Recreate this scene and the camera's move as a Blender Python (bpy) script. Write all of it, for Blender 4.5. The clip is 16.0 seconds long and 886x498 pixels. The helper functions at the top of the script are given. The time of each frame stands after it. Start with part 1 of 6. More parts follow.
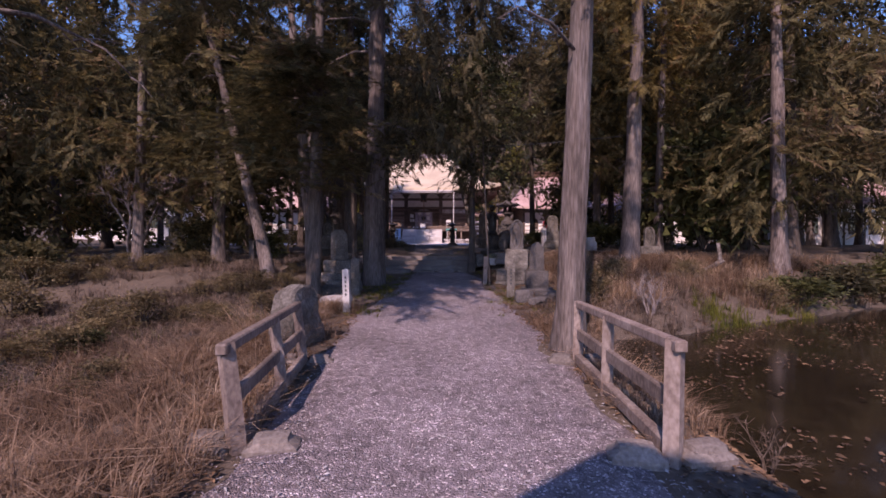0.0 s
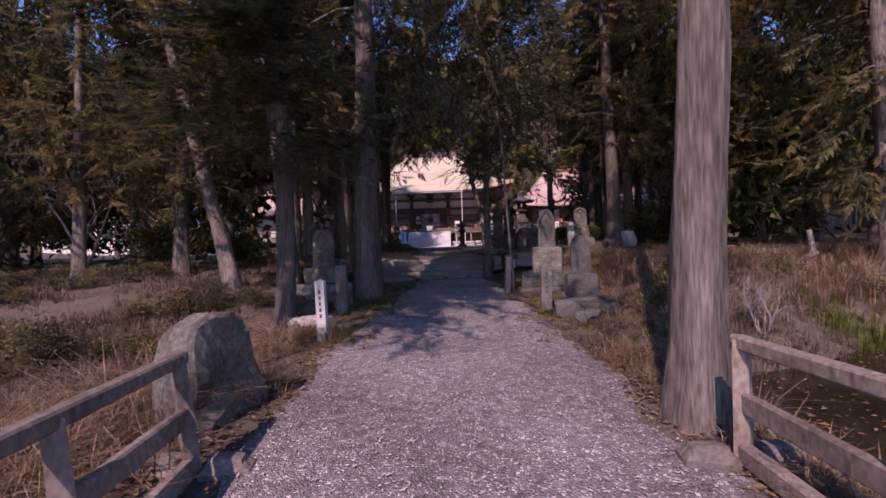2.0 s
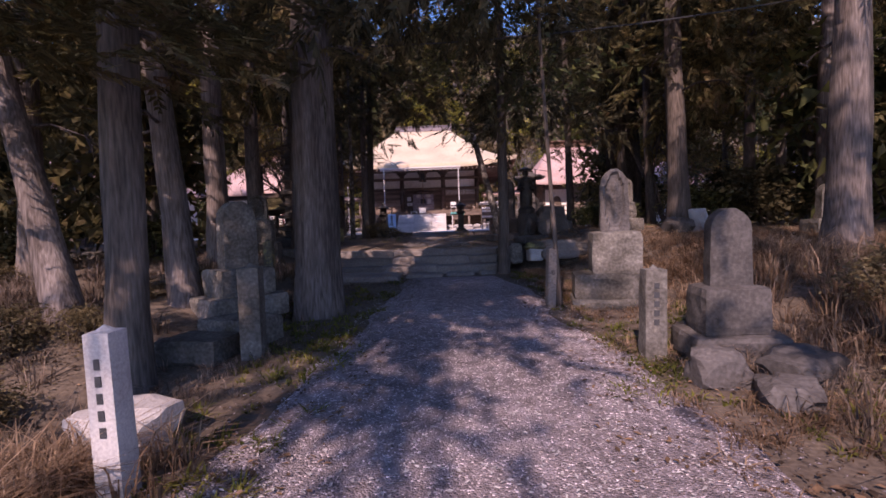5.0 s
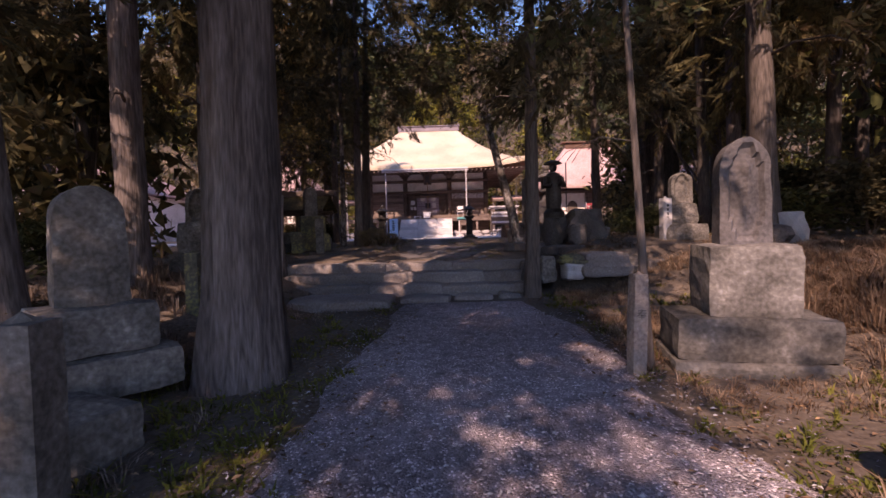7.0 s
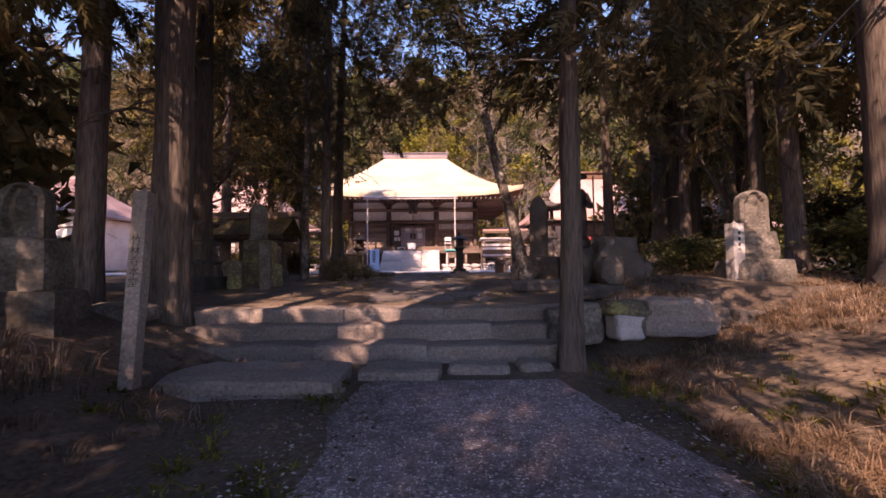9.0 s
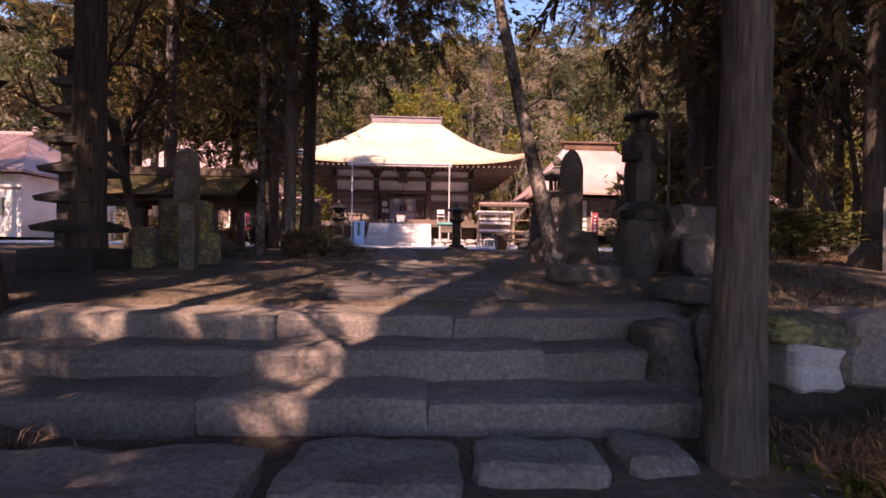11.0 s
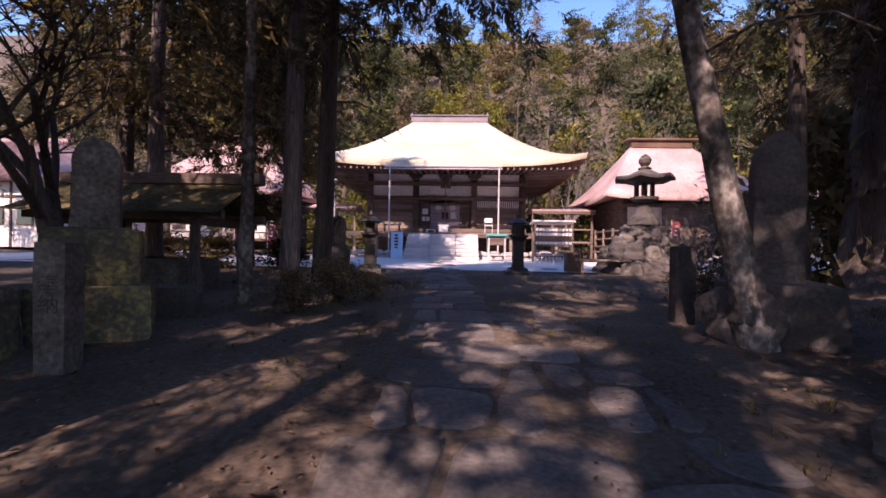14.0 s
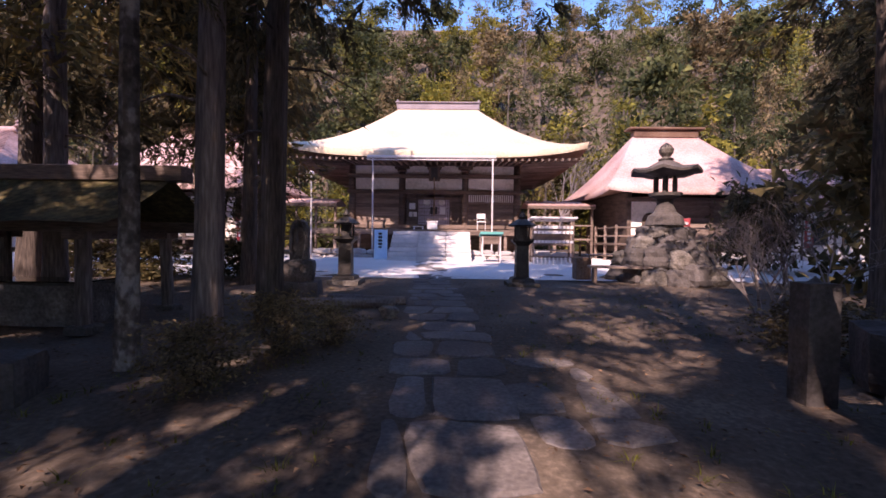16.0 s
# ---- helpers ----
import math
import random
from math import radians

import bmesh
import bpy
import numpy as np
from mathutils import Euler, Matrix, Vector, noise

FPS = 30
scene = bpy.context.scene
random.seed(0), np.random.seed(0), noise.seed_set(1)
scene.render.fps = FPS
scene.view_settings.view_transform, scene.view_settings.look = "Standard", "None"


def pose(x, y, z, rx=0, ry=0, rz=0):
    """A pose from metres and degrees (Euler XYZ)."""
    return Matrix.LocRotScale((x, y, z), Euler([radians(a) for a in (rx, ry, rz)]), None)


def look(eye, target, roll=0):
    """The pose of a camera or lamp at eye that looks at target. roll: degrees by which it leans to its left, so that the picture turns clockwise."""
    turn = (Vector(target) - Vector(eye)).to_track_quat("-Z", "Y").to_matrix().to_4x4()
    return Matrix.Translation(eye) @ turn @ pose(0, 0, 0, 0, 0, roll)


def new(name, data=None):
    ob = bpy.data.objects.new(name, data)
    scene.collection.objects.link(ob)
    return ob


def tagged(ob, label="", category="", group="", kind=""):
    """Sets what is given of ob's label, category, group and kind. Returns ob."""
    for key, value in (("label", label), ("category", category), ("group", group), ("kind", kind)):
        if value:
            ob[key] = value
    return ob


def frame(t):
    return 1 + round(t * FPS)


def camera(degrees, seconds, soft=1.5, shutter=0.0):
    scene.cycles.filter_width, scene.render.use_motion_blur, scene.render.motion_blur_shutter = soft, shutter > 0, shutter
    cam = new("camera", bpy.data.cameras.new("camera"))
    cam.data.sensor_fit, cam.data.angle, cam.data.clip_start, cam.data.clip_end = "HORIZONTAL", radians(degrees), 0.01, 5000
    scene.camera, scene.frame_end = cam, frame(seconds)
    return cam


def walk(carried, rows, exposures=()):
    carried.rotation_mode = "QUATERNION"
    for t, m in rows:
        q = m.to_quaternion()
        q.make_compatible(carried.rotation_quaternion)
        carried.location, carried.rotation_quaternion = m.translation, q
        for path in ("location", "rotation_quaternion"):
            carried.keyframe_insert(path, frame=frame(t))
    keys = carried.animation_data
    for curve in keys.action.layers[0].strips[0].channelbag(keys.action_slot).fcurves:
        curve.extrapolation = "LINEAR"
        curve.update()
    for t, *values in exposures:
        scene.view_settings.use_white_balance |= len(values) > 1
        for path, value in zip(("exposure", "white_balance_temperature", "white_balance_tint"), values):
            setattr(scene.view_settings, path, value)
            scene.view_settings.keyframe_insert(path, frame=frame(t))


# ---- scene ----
cam = camera(91.5, 16.0, soft=1.65)
METRES, EYE, TILT, LEAN, TURN = 20.0, 1.375, -1.0, 0.0, 0.0
ROWS = [
    (0.0, 0.0, 0.0, 0.0, 0.0, 0.0, 0.0),
    (0.5, -0.0021, 0.0307, -0.0022, 1.69, 1.08, 0.33),
    (1.0, -0.0019, 0.0643, -0.0037, 2.97, 1.38, 0.85),
    (1.5, -0.0034, 0.0986, -0.0043, 1.71, 0.86, 1.4),
    (2.0, -0.0032, 0.1335, -0.0042, 1.13, 0.58, 1.89),
    (2.5, -0.0056, 0.1694, -0.0045, 0.49, 0.32, 2.13),
    (3.0, -0.0071, 0.205, -0.0046, 0.13, -0.03, 2.46),
    (3.5, -0.0087, 0.2419, -0.0034, 0.92, -0.08, 2.73),
    (6.0, -0.0126, 0.4074, 0.0008, -0.11, -2.25, 1.59),
    (6.5, -0.0128, 0.4399, 0.0013, 1.46, -1.78, 1.19),
    (7.0, -0.0145, 0.4724, 0.0033, 0.93, -0.74, 1.54),
    (7.5, -0.0145, 0.5061, 0.0047, 1.25, 1.01, 1.9),
    (8.0, -0.0163, 0.5394, 0.0058, 1.63, 2.57, 1.67),
    (8.5, -0.0159, 0.5745, 0.0048, 1.69, 3.91, 1.14),
    (9.0, -0.018, 0.6084, 0.0057, -1.04, 3.67, 0.51),
    (11.5, -0.0283, 0.766, 0.0107, -2.54, 0.07, -0.77),
    (12.0, -0.034, 0.796, 0.0132, -1.57, 0.59, -0.33),
    (12.5, -0.0383, 0.8238, 0.0166, 0.87, 0.99, -0.42),
    (13.0, -0.0416, 0.8482, 0.0229, 1.75, 0.62, -0.8),
    (13.5, -0.0435, 0.8719, 0.0302, 1.74, 0.33, -1.09),
    (14.0, -0.0449, 0.894, 0.0378, 2.52, 0.76, -1.05),
    (14.5, -0.0471, 0.9156, 0.0449, 4.77, 0.72, -0.95),
    (15.0, -0.0472, 0.9379, 0.0504, 5.26, -0.3, -0.59),
    (15.5, -0.0491, 0.9627, 0.0554, 3.22, -0.77, -0.88),
    (16.0, -0.0511, 0.9914, 0.0569, 0.96, -0.34, -0.77),
]
walk(cam, [(t, pose(0, 0, EYE, TILT, LEAN, TURN) @ pose(METRES * x, METRES * y, METRES * z, 90 + pitch, roll, yaw)) for t, x, y, z, yaw, pitch, roll in ROWS],
     exposures=[(0.0, 0.74, 7250, 35), (2.5, 0.66, 7200, 33), (3.5, 0.76, 7300, 33), (6.5, 1.15, 8200, 32), (8.0, 1.42, 9600, 35), (9.0, 1.7, 10000, 36), (12.0, 1.5, 9000, 33), (13.0, 1.4, 7800, 29), (14.0, 1.45, 7700, 29), (16.0, 1.6, 7700, 29)])

# ---- world, sun, exposure ----
SUN_DIR = Vector((-0.33, -0.95, 0.0)).normalized()
SUN_ELEV = radians(43)
world = bpy.data.worlds.new("sky")
scene.world = world
world.use_nodes = True
wn = world.node_tree
sky = wn.nodes.new("ShaderNodeTexSky")
sky.sky_type, sky.sun_disc = "NISHITA", False
sky.sun_elevation, sky.sun_rotation = SUN_ELEV, math.atan2(SUN_DIR.x, SUN_DIR.y)
sky.air_density, sky.dust_density, sky.ozone_density = 1.0, 0.1, 6.0
deep = wn.nodes.new("ShaderNodeHueSaturation")
deep.inputs["Saturation"].default_value, deep.inputs["Value"].default_value = 1.12, 1.0
wn.links.new(sky.outputs[0], deep.inputs["Color"])
wn.links.new(deep.outputs[0], wn.nodes["Background"].inputs[0])
wn.nodes["Background"].inputs[1].default_value = 0.15
sun = new("sun", bpy.data.lights.new("sun", "SUN"))
sun.data.energy, sun.data.angle, sun.data.color = 3.3, radians(0.55), (1.0, 0.93, 0.85)
_toward = Vector((SUN_DIR.x * math.cos(SUN_ELEV), SUN_DIR.y * math.cos(SUN_ELEV), math.sin(SUN_ELEV)))
sun.matrix_world = look(_toward * 60, (0, 0, 0))


# ---- materials ----
def ramp_mat(name, colours, rough=0.85, big=0.6, small=14.0, bump=0.3, stretch=(1, 1, 1), vary=0.25, island=False,
             detail=0.5, metal=0.0, spec=0.3, through_light=0.0, hue=0.0, span=0.26):
    """Noise at two scales through a ramp of colours, with fine relief and a change from piece to piece."""
    m = bpy.data.materials.new(name)
    m.use_nodes = True
    n, l = m.node_tree.nodes, m.node_tree.links
    bsdf = n["Principled BSDF"]
    geo = n.new("ShaderNodeNewGeometry")
    mp = n.new("ShaderNodeMapping")
    mp.inputs["Scale"].default_value = stretch
    l.new(geo.outputs["Position"], mp.inputs[0])
    a, b = n.new("ShaderNodeTexNoise"), n.new("ShaderNodeTexNoise")
    a.inputs["Scale"].default_value, b.inputs["Scale"].default_value = big, small
    a.inputs["Detail"].default_value, b.inputs["Detail"].default_value = 4, 5
    l.new(mp.outputs[0], a.inputs[0]), l.new(mp.outputs[0], b.inputs[0])
    mix = n.new("ShaderNodeMix")
    mix.inputs[0].default_value = detail
    l.new(a.outputs[0], mix.inputs[2]), l.new(b.outputs[0], mix.inputs[3])
    ramp = n.new("ShaderNodeValToRGB")
    el = ramp.color_ramp.elements
    while len(el) < len(colours):
        el.new(0.5)
    for i, c in enumerate(colours):
        el[i].position = 0.5 - span / 2 + span * i / max(1, len(colours) - 1)
        el[i].color = (c[0] * 1.02, c[1] * 0.95, c[2], 1)
    l.new(mix.outputs[0], ramp.inputs[0])
    hsv = n.new("ShaderNodeHueSaturation")
    info = n.new("ShaderNodeObjectInfo")
    rnd = geo.outputs["Random Per Island"] if island else info.outputs["Random"]
    rng = n.new("ShaderNodeMapRange")
    rng.inputs[3].default_value, rng.inputs[4].default_value = 1 - vary, 1 + vary
    l.new(rnd, rng.inputs[0]), l.new(rng.outputs[0], hsv.inputs["Value"])
    if hue:
        r2 = n.new("ShaderNodeMapRange")
        r2.inputs[3].default_value, r2.inputs[4].default_value = 0.5 - hue, 0.5 + hue
        l.new(info.outputs["Random"], r2.inputs[0]), l.new(r2.outputs[0], hsv.inputs["Hue"])
    l.new(ramp.outputs[0], hsv.inputs["Color"])
    l.new(hsv.outputs[0], bsdf.inputs["Base Color"])
    bsdf.inputs["Roughness"].default_value, bsdf.inputs["Metallic"].default_value = rough, metal
    bsdf.inputs["Specular IOR Level"].default_value = spec
    if bump:
        bp = n.new("ShaderNodeBump")
        bp.inputs["Strength"].default_value, bp.inputs["Distance"].default_value = bump, 0.02
        l.new(mix.outputs[0], bp.inputs["Height"]), l.new(bp.outputs[0], bsdf.inputs["Normal"])
    if through_light:
        tr = n.new("ShaderNodeBsdfTranslucent")
        ms = n.new("ShaderNodeMixShader")
        ms.inputs[0].default_value = through_light
        l.new(hsv.outputs[0], tr.inputs[0])
        l.new(bsdf.outputs[0], ms.inputs[1]), l.new(tr.outputs[0], ms.inputs[2])
        l.new(ms.outputs[0], n["Material Output"].inputs[0])
    return m


def gravel_mat(name):
    """Crushed stone: cells of grey and mauve, some of them pale chips."""
    m = ramp_mat(name, [(0.125, 0.106, 0.11), (0.215, 0.184, 0.19), (0.31, 0.27, 0.28)], 0.8, 0.5, 9, 0.2, vary=0)
    n, l = m.node_tree.nodes, m.node_tree.links
    bsdf = n["Principled BSDF"]
    old = bsdf.inputs["Base Color"].links[0].from_socket
    geo = n.new("ShaderNodeNewGeometry")
    vor = n.new("ShaderNodeTexVoronoi")
    vor.inputs["Scale"].default_value = 80
    l.new(geo.outputs["Position"], vor.inputs["Vector"])
    sep = n.new("ShaderNodeSeparateColor")
    l.new(vor.outputs["Color"], sep.inputs[0])
    r = n.new("ShaderNodeValToRGB")
    r.color_ramp.interpolation = "LINEAR"
    r.color_ramp.elements[0].position, r.color_ramp.elements[0].color = 0.0, (0.6, 0.58, 0.6, 1)
    r.color_ramp.elements[1].position, r.color_ramp.elements[1].color = 0.9, (1.25, 1.22, 1.25, 1)
    e = r.color_ramp.elements.new(0.965)
    e.color = (3.0, 3.0, 3.0, 1)
    l.new(sep.outputs[0], r.inputs[0])
    mul = n.new("ShaderNodeMix")
    mul.data_type, mul.blend_type = "RGBA", "MULTIPLY"
    mul.inputs[0].default_value = 1.0
    l.new(old, mul.inputs[6]), l.new(r.outputs[0], mul.inputs[7])
    l.new(mul.outputs[2], bsdf.inputs["Base Color"])
    bp = n.new("ShaderNodeBump")
    bp.inputs["Strength"].default_value, bp.inputs["Distance"].default_value, bp.invert = 0.8, 0.02, True
    l.new(vor.outputs["Distance"], bp.inputs["Height"]), l.new(bp.outputs[0], bsdf.inputs["Normal"])
    return m


def glass_mat(name, colour=(0.02, 0.025, 0.03)):
    m = bpy.data.materials.new(name)
    m.use_nodes = True
    b = m.node_tree.nodes["Principled BSDF"]
    b.inputs["Base Color"].default_value, b.inputs["Roughness"].default_value = (*colour, 1), 0.08
    return m


M = {}
M["soil"] = ramp_mat("soil", [(0.032, 0.024, 0.02), (0.078, 0.058, 0.046), (0.115, 0.088, 0.068), (0.19, 0.145, 0.112)], 0.95, 0.9, 24, 0.7, vary=0, span=0.36)
M["gravel"] = gravel_mat("gravel")
M["court"] = ramp_mat("court_sand", [(0.46, 0.44, 0.43), (0.56, 0.54, 0.53), (0.64, 0.62, 0.6)], 0.9, 0.35, 60, 0.25, vary=0)
M["stone"] = ramp_mat("weathered_stone", [(0.03, 0.026, 0.022), (0.075, 0.066, 0.058), (0.14, 0.125, 0.112), (0.27, 0.25, 0.235)], 0.9, 3.2, 26, 0.6, vary=0.3, span=0.44)
M["stone_pale"] = ramp_mat("pale_granite", [(0.20, 0.185, 0.18), (0.36, 0.335, 0.33), (0.5, 0.475, 0.465)], 0.85, 2.4, 60, 0.4, vary=0.15, span=0.44)
# dark stone; on a few pieces its darkness stands in for tree shade
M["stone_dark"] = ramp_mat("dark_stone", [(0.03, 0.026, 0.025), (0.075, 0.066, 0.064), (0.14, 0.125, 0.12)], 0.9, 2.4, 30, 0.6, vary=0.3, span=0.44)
M["stone_moss"] = ramp_mat("mossy_stone", [(0.028, 0.026, 0.022), (0.07, 0.064, 0.05), (0.11, 0.10, 0.072), (0.26, 0.225, 0.085), (0.33, 0.29, 0.13)], 0.95, 2.6, 24, 0.6, vary=0.2, span=0.44)
M["stair"] = ramp_mat("pale_stair_granite", [(0.40, 0.385, 0.38), (0.56, 0.54, 0.535), (0.66, 0.645, 0.64)], 0.85, 2.4, 60, 0.3, vary=0.12, span=0.44)
M["step"] = ramp_mat("worn_step_stone", [(0.075, 0.06, 0.055), (0.14, 0.115, 0.105), (0.21, 0.18, 0.163), (0.34, 0.30, 0.275)], 0.9, 0.9, 34, 1.0, vary=0.2, span=0.44)
M["flag"] = ramp_mat("flagstone", [(0.055, 0.046, 0.045), (0.12, 0.104, 0.10), (0.21, 0.186, 0.18)], 0.85, 1.6, 30, 0.4, vary=0.25, span=0.44)
M["bark"] = ramp_mat("cedar_bark", [(0.03, 0.023, 0.021), (0.085, 0.066, 0.06), (0.16, 0.13, 0.12), (0.27, 0.225, 0.21)], 0.95, 1.1, 13, 1.0, (3.0, 3.0, 0.34), 0.25, detail=0.55, span=0.4)
M["bark_dark"] = ramp_mat("dark_bark", [(0.02, 0.016, 0.014), (0.06, 0.047, 0.041), (0.11, 0.087, 0.076), (0.19, 0.15, 0.13)], 0.95, 1.2, 13, 1.0, (3, 3, 0.34), 0.25, detail=0.55, span=0.4)
M["bark_patch"] = ramp_mat("patchy_bark", [(0.05, 0.042, 0.036), (0.12, 0.10, 0.09), (0.30, 0.27, 0.25)], 0.95, 4.0, 16, 0.7, (1, 1, 0.8), 0.2)
M["twig"] = ramp_mat("bare_twig", [(0.16, 0.13, 0.125), (0.26, 0.22, 0.21)], 0.9, 2, 20, 0.2, vary=0.2)
M["needle"] = ramp_mat("cedar_needles", [(0.041, 0.041, 0.022), (0.090, 0.079, 0.036), (0.156, 0.130, 0.058), (0.192, 0.126, 0.072)], 0.8, 0.35, 3.0, 0, vary=0.45, island=True, through_light=0.5)
M["needle_warm"] = ramp_mat("warm_needles", [(0.056, 0.047, 0.022), (0.134, 0.103, 0.040), (0.213, 0.162, 0.056), (0.202, 0.101, 0.056)], 0.8, 0.3, 3.0, 0, vary=0.45, island=True, through_light=0.5)
M["needle_dark"] = ramp_mat("dark_needles", [(0.035, 0.034, 0.021), (0.075, 0.066, 0.036), (0.138, 0.112, 0.060)], 0.8, 0.3, 3.0, 0, vary=0.45, island=True, through_light=0.48)
M["leaf_green"] = ramp_mat("evergreen_leaves", [(0.03, 0.035, 0.015), (0.07, 0.075, 0.028), (0.14, 0.135, 0.045)], 0.55, 0.5, 3, 0, vary=0.5, island=True, through_light=0.4)
M["hill_a"] = ramp_mat("hill_green", [(0.026, 0.034, 0.014), (0.06, 0.068, 0.025), (0.135, 0.13, 0.042)], 0.8, 0.12, 0.8, 0, vary=0.5, island=True, through_light=0.38)
M["hill_b"] = ramp_mat("hill_yellow", [(0.09, 0.085, 0.016), (0.18, 0.16, 0.028), (0.27, 0.225, 0.045)], 0.8, 0.2, 1.0, 0, vary=0.4, island=True, through_light=0.4)
M["hill_c"] = ramp_mat("hill_brown", [(0.069, 0.050, 0.027), (0.138, 0.100, 0.050), (0.213, 0.150, 0.081)], 0.85, 0.2, 1.0, 0, vary=0.4, island=True, through_light=0.2)
M["straw"] = ramp_mat("dry_grass", [(0.10, 0.06, 0.038), (0.23, 0.15, 0.098), (0.42, 0.31, 0.22)], 0.9, 0.8, 6, 0, vary=0.5, island=True, through_light=0.38)
M["straw_grey"] = ramp_mat("grey_dry_grass", [(0.055, 0.038, 0.029), (0.13, 0.094, 0.073), (0.26, 0.195, 0.155)], 0.9, 0.8, 6, 0, vary=0.5, island=True, through_light=0.2)
M["dry_leaf"] = ramp_mat("dry_shrub_leaves", [(0.07, 0.055, 0.03), (0.15, 0.115, 0.06), (0.25, 0.19, 0.10)], 0.85, 0.9, 5, 0, vary=0.5, island=True, through_light=0.38)
M["grass"] = ramp_mat("green_grass", [(0.05, 0.06, 0.012), (0.11, 0.115, 0.02), (0.2, 0.18, 0.04)], 0.85, 0.9, 5, 0, vary=0.5, island=True, through_light=0.4)
M["litter"] = ramp_mat("leaf_litter", [(0.05, 0.03, 0.02), (0.12, 0.07, 0.042), (0.24, 0.15, 0.085)], 0.9, 0.7, 9, 0, vary=0.55, island=True)
M["wood_fence"] = ramp_mat("weathered_fence_wood", [(0.11, 0.08, 0.07), (0.19, 0.145, 0.125), (0.28, 0.225, 0.20)], 0.9, 2.5, 28, 0.5, (1, 1, 0.6), 0.2)
M["wood_dark"] = ramp_mat("dark_temple_wood", [(0.06, 0.043, 0.037), (0.12, 0.087, 0.073), (0.19, 0.14, 0.117)], 0.8, 1.5, 16, 0.3, (0.4, 1, 4), 0.25)
M["wood_plank"] = ramp_mat("weathered_planks", [(0.10, 0.073, 0.061), (0.185, 0.139, 0.117), (0.28, 0.213, 0.18)], 0.85, 1.4, 16, 0.3, (0.3, 1, 5), 0.3)
M["plaster"] = ramp_mat("white_plaster", [(0.52, 0.48, 0.44), (0.68, 0.64, 0.6), (0.76, 0.73, 0.7)], 0.9, 0.8, 9, 0.1, vary=0.06)
M["roof_main"] = ramp_mat("pale_shingle_roof", [(0.40, 0.32, 0.235), (0.50, 0.41, 0.30), (0.57, 0.475, 0.355)], 0.85, 0.5, 12, 0.15, vary=0.04)
M["roof_pink"] = ramp_mat("faded_red_roof", [(0.33, 0.20, 0.185), (0.45, 0.30, 0.28), (0.56, 0.41, 0.385)], 0.7, 0.5, 12, 0.15, vary=0.08)
M["roof_edge"] = ramp_mat("roof_edge_wood", [(0.10, 0.055, 0.04), (0.17, 0.10, 0.07), (0.24, 0.15, 0.11)], 0.8, 1, 20, 0.2, vary=0.1)
M["tile"] = ramp_mat("brown_roof_tile", [(0.16, 0.095, 0.09), (0.28, 0.18, 0.17), (0.40, 0.28, 0.265)], 0.5, 1, 14, 0.2, vary=0.25, spec=0.5)
M["ridge"] = ramp_mat("ridge_copper", [(0.16, 0.13, 0.14), (0.25, 0.21, 0.225)], 0.6, 1, 20, 0.1, vary=0.05)
M["iron"] = ramp_mat("dark_bronze", [(0.016, 0.014, 0.014), (0.035, 0.03, 0.03), (0.06, 0.055, 0.052)], 0.55, 3, 30, 0.2, vary=0.1, metal=0.3)
M["pipe"] = ramp_mat("pale_pipe", [(0.45, 0.42, 0.42), (0.6, 0.57, 0.57)], 0.5, 1, 30, 0.05, vary=0.05)
M["blue"] = ramp_mat("pale_blue_board", [(0.36, 0.62, 0.84), (0.46, 0.72, 0.92)], 0.6, 1, 10, 0.05, vary=0.03)
M["ink"] = ramp_mat("black_ink", [(0.03, 0.03, 0.035), (0.06, 0.058, 0.062)], 0.7, 4, 30, 0, vary=0)
M["teal"] = ramp_mat("teal_lid", [(0.05, 0.25, 0.24), (0.09, 0.36, 0.34)], 0.6, 2, 20, 0.05, vary=0.05)
M["white"] = ramp_mat("white_board", [(0.62, 0.6, 0.6), (0.76, 0.74, 0.74)], 0.7, 2, 20, 0.05, vary=0.05)
M["red"] = ramp_mat("red_cloth", [(0.30, 0.04, 0.05), (0.45, 0.08, 0.09)], 0.9, 2, 20, 0.1, vary=0.1)
M["lattice"] = ramp_mat("mauve_lattice", [(0.30, 0.25, 0.30), (0.42, 0.36, 0.42)], 0.7, 2, 20, 0.1, vary=0.1)
M["moss_roof"] = ramp_mat("mossy_bark_roof", [(0.06, 0.052, 0.03), (0.13, 0.11, 0.06), (0.26, 0.21, 0.10)], 0.95, 1.6, 14, 0.6, vary=0.1)
M["glass"] = glass_mat("window_glass")
water = ramp_mat("pond_water", [(0.012, 0.009, 0.006), (0.03, 0.022, 0.013)], 0.1, 0.5, 5, 0.12, vary=0, spec=0.5)
M["water"] = water


# ---- mesh helpers ----
def finish(name, bm, mat, smooth=False):
    me = bpy.data.meshes.new(name)
    bm.to_mesh(me)
    bm.free()
    me.materials.append(M[mat] if isinstance(mat, str) else mat)
    if smooth:
        me.polygons.foreach_set("use_smooth", [True] * len(me.polygons))
    return me


def part(name, bm, mat, parent, label="", smooth=False):
    ob = new(name, finish(name, bm, mat, smooth))
    ob.parent = parent
    return tagged(ob, label)


def share(name, me, parent, m=None):
    ob = new(name, me)
    ob.parent = parent
    if m is not None:
        ob.matrix_basis = m
    return ob


def thing(name, at, label, category, group="", rz=0.0, kind=""):
    ob = new(name)
    ob.matrix_basis = pose(*at, 0, 0, rz)
    ob.empty_display_size = 0.2
    return tagged(ob, label, category, group, kind)


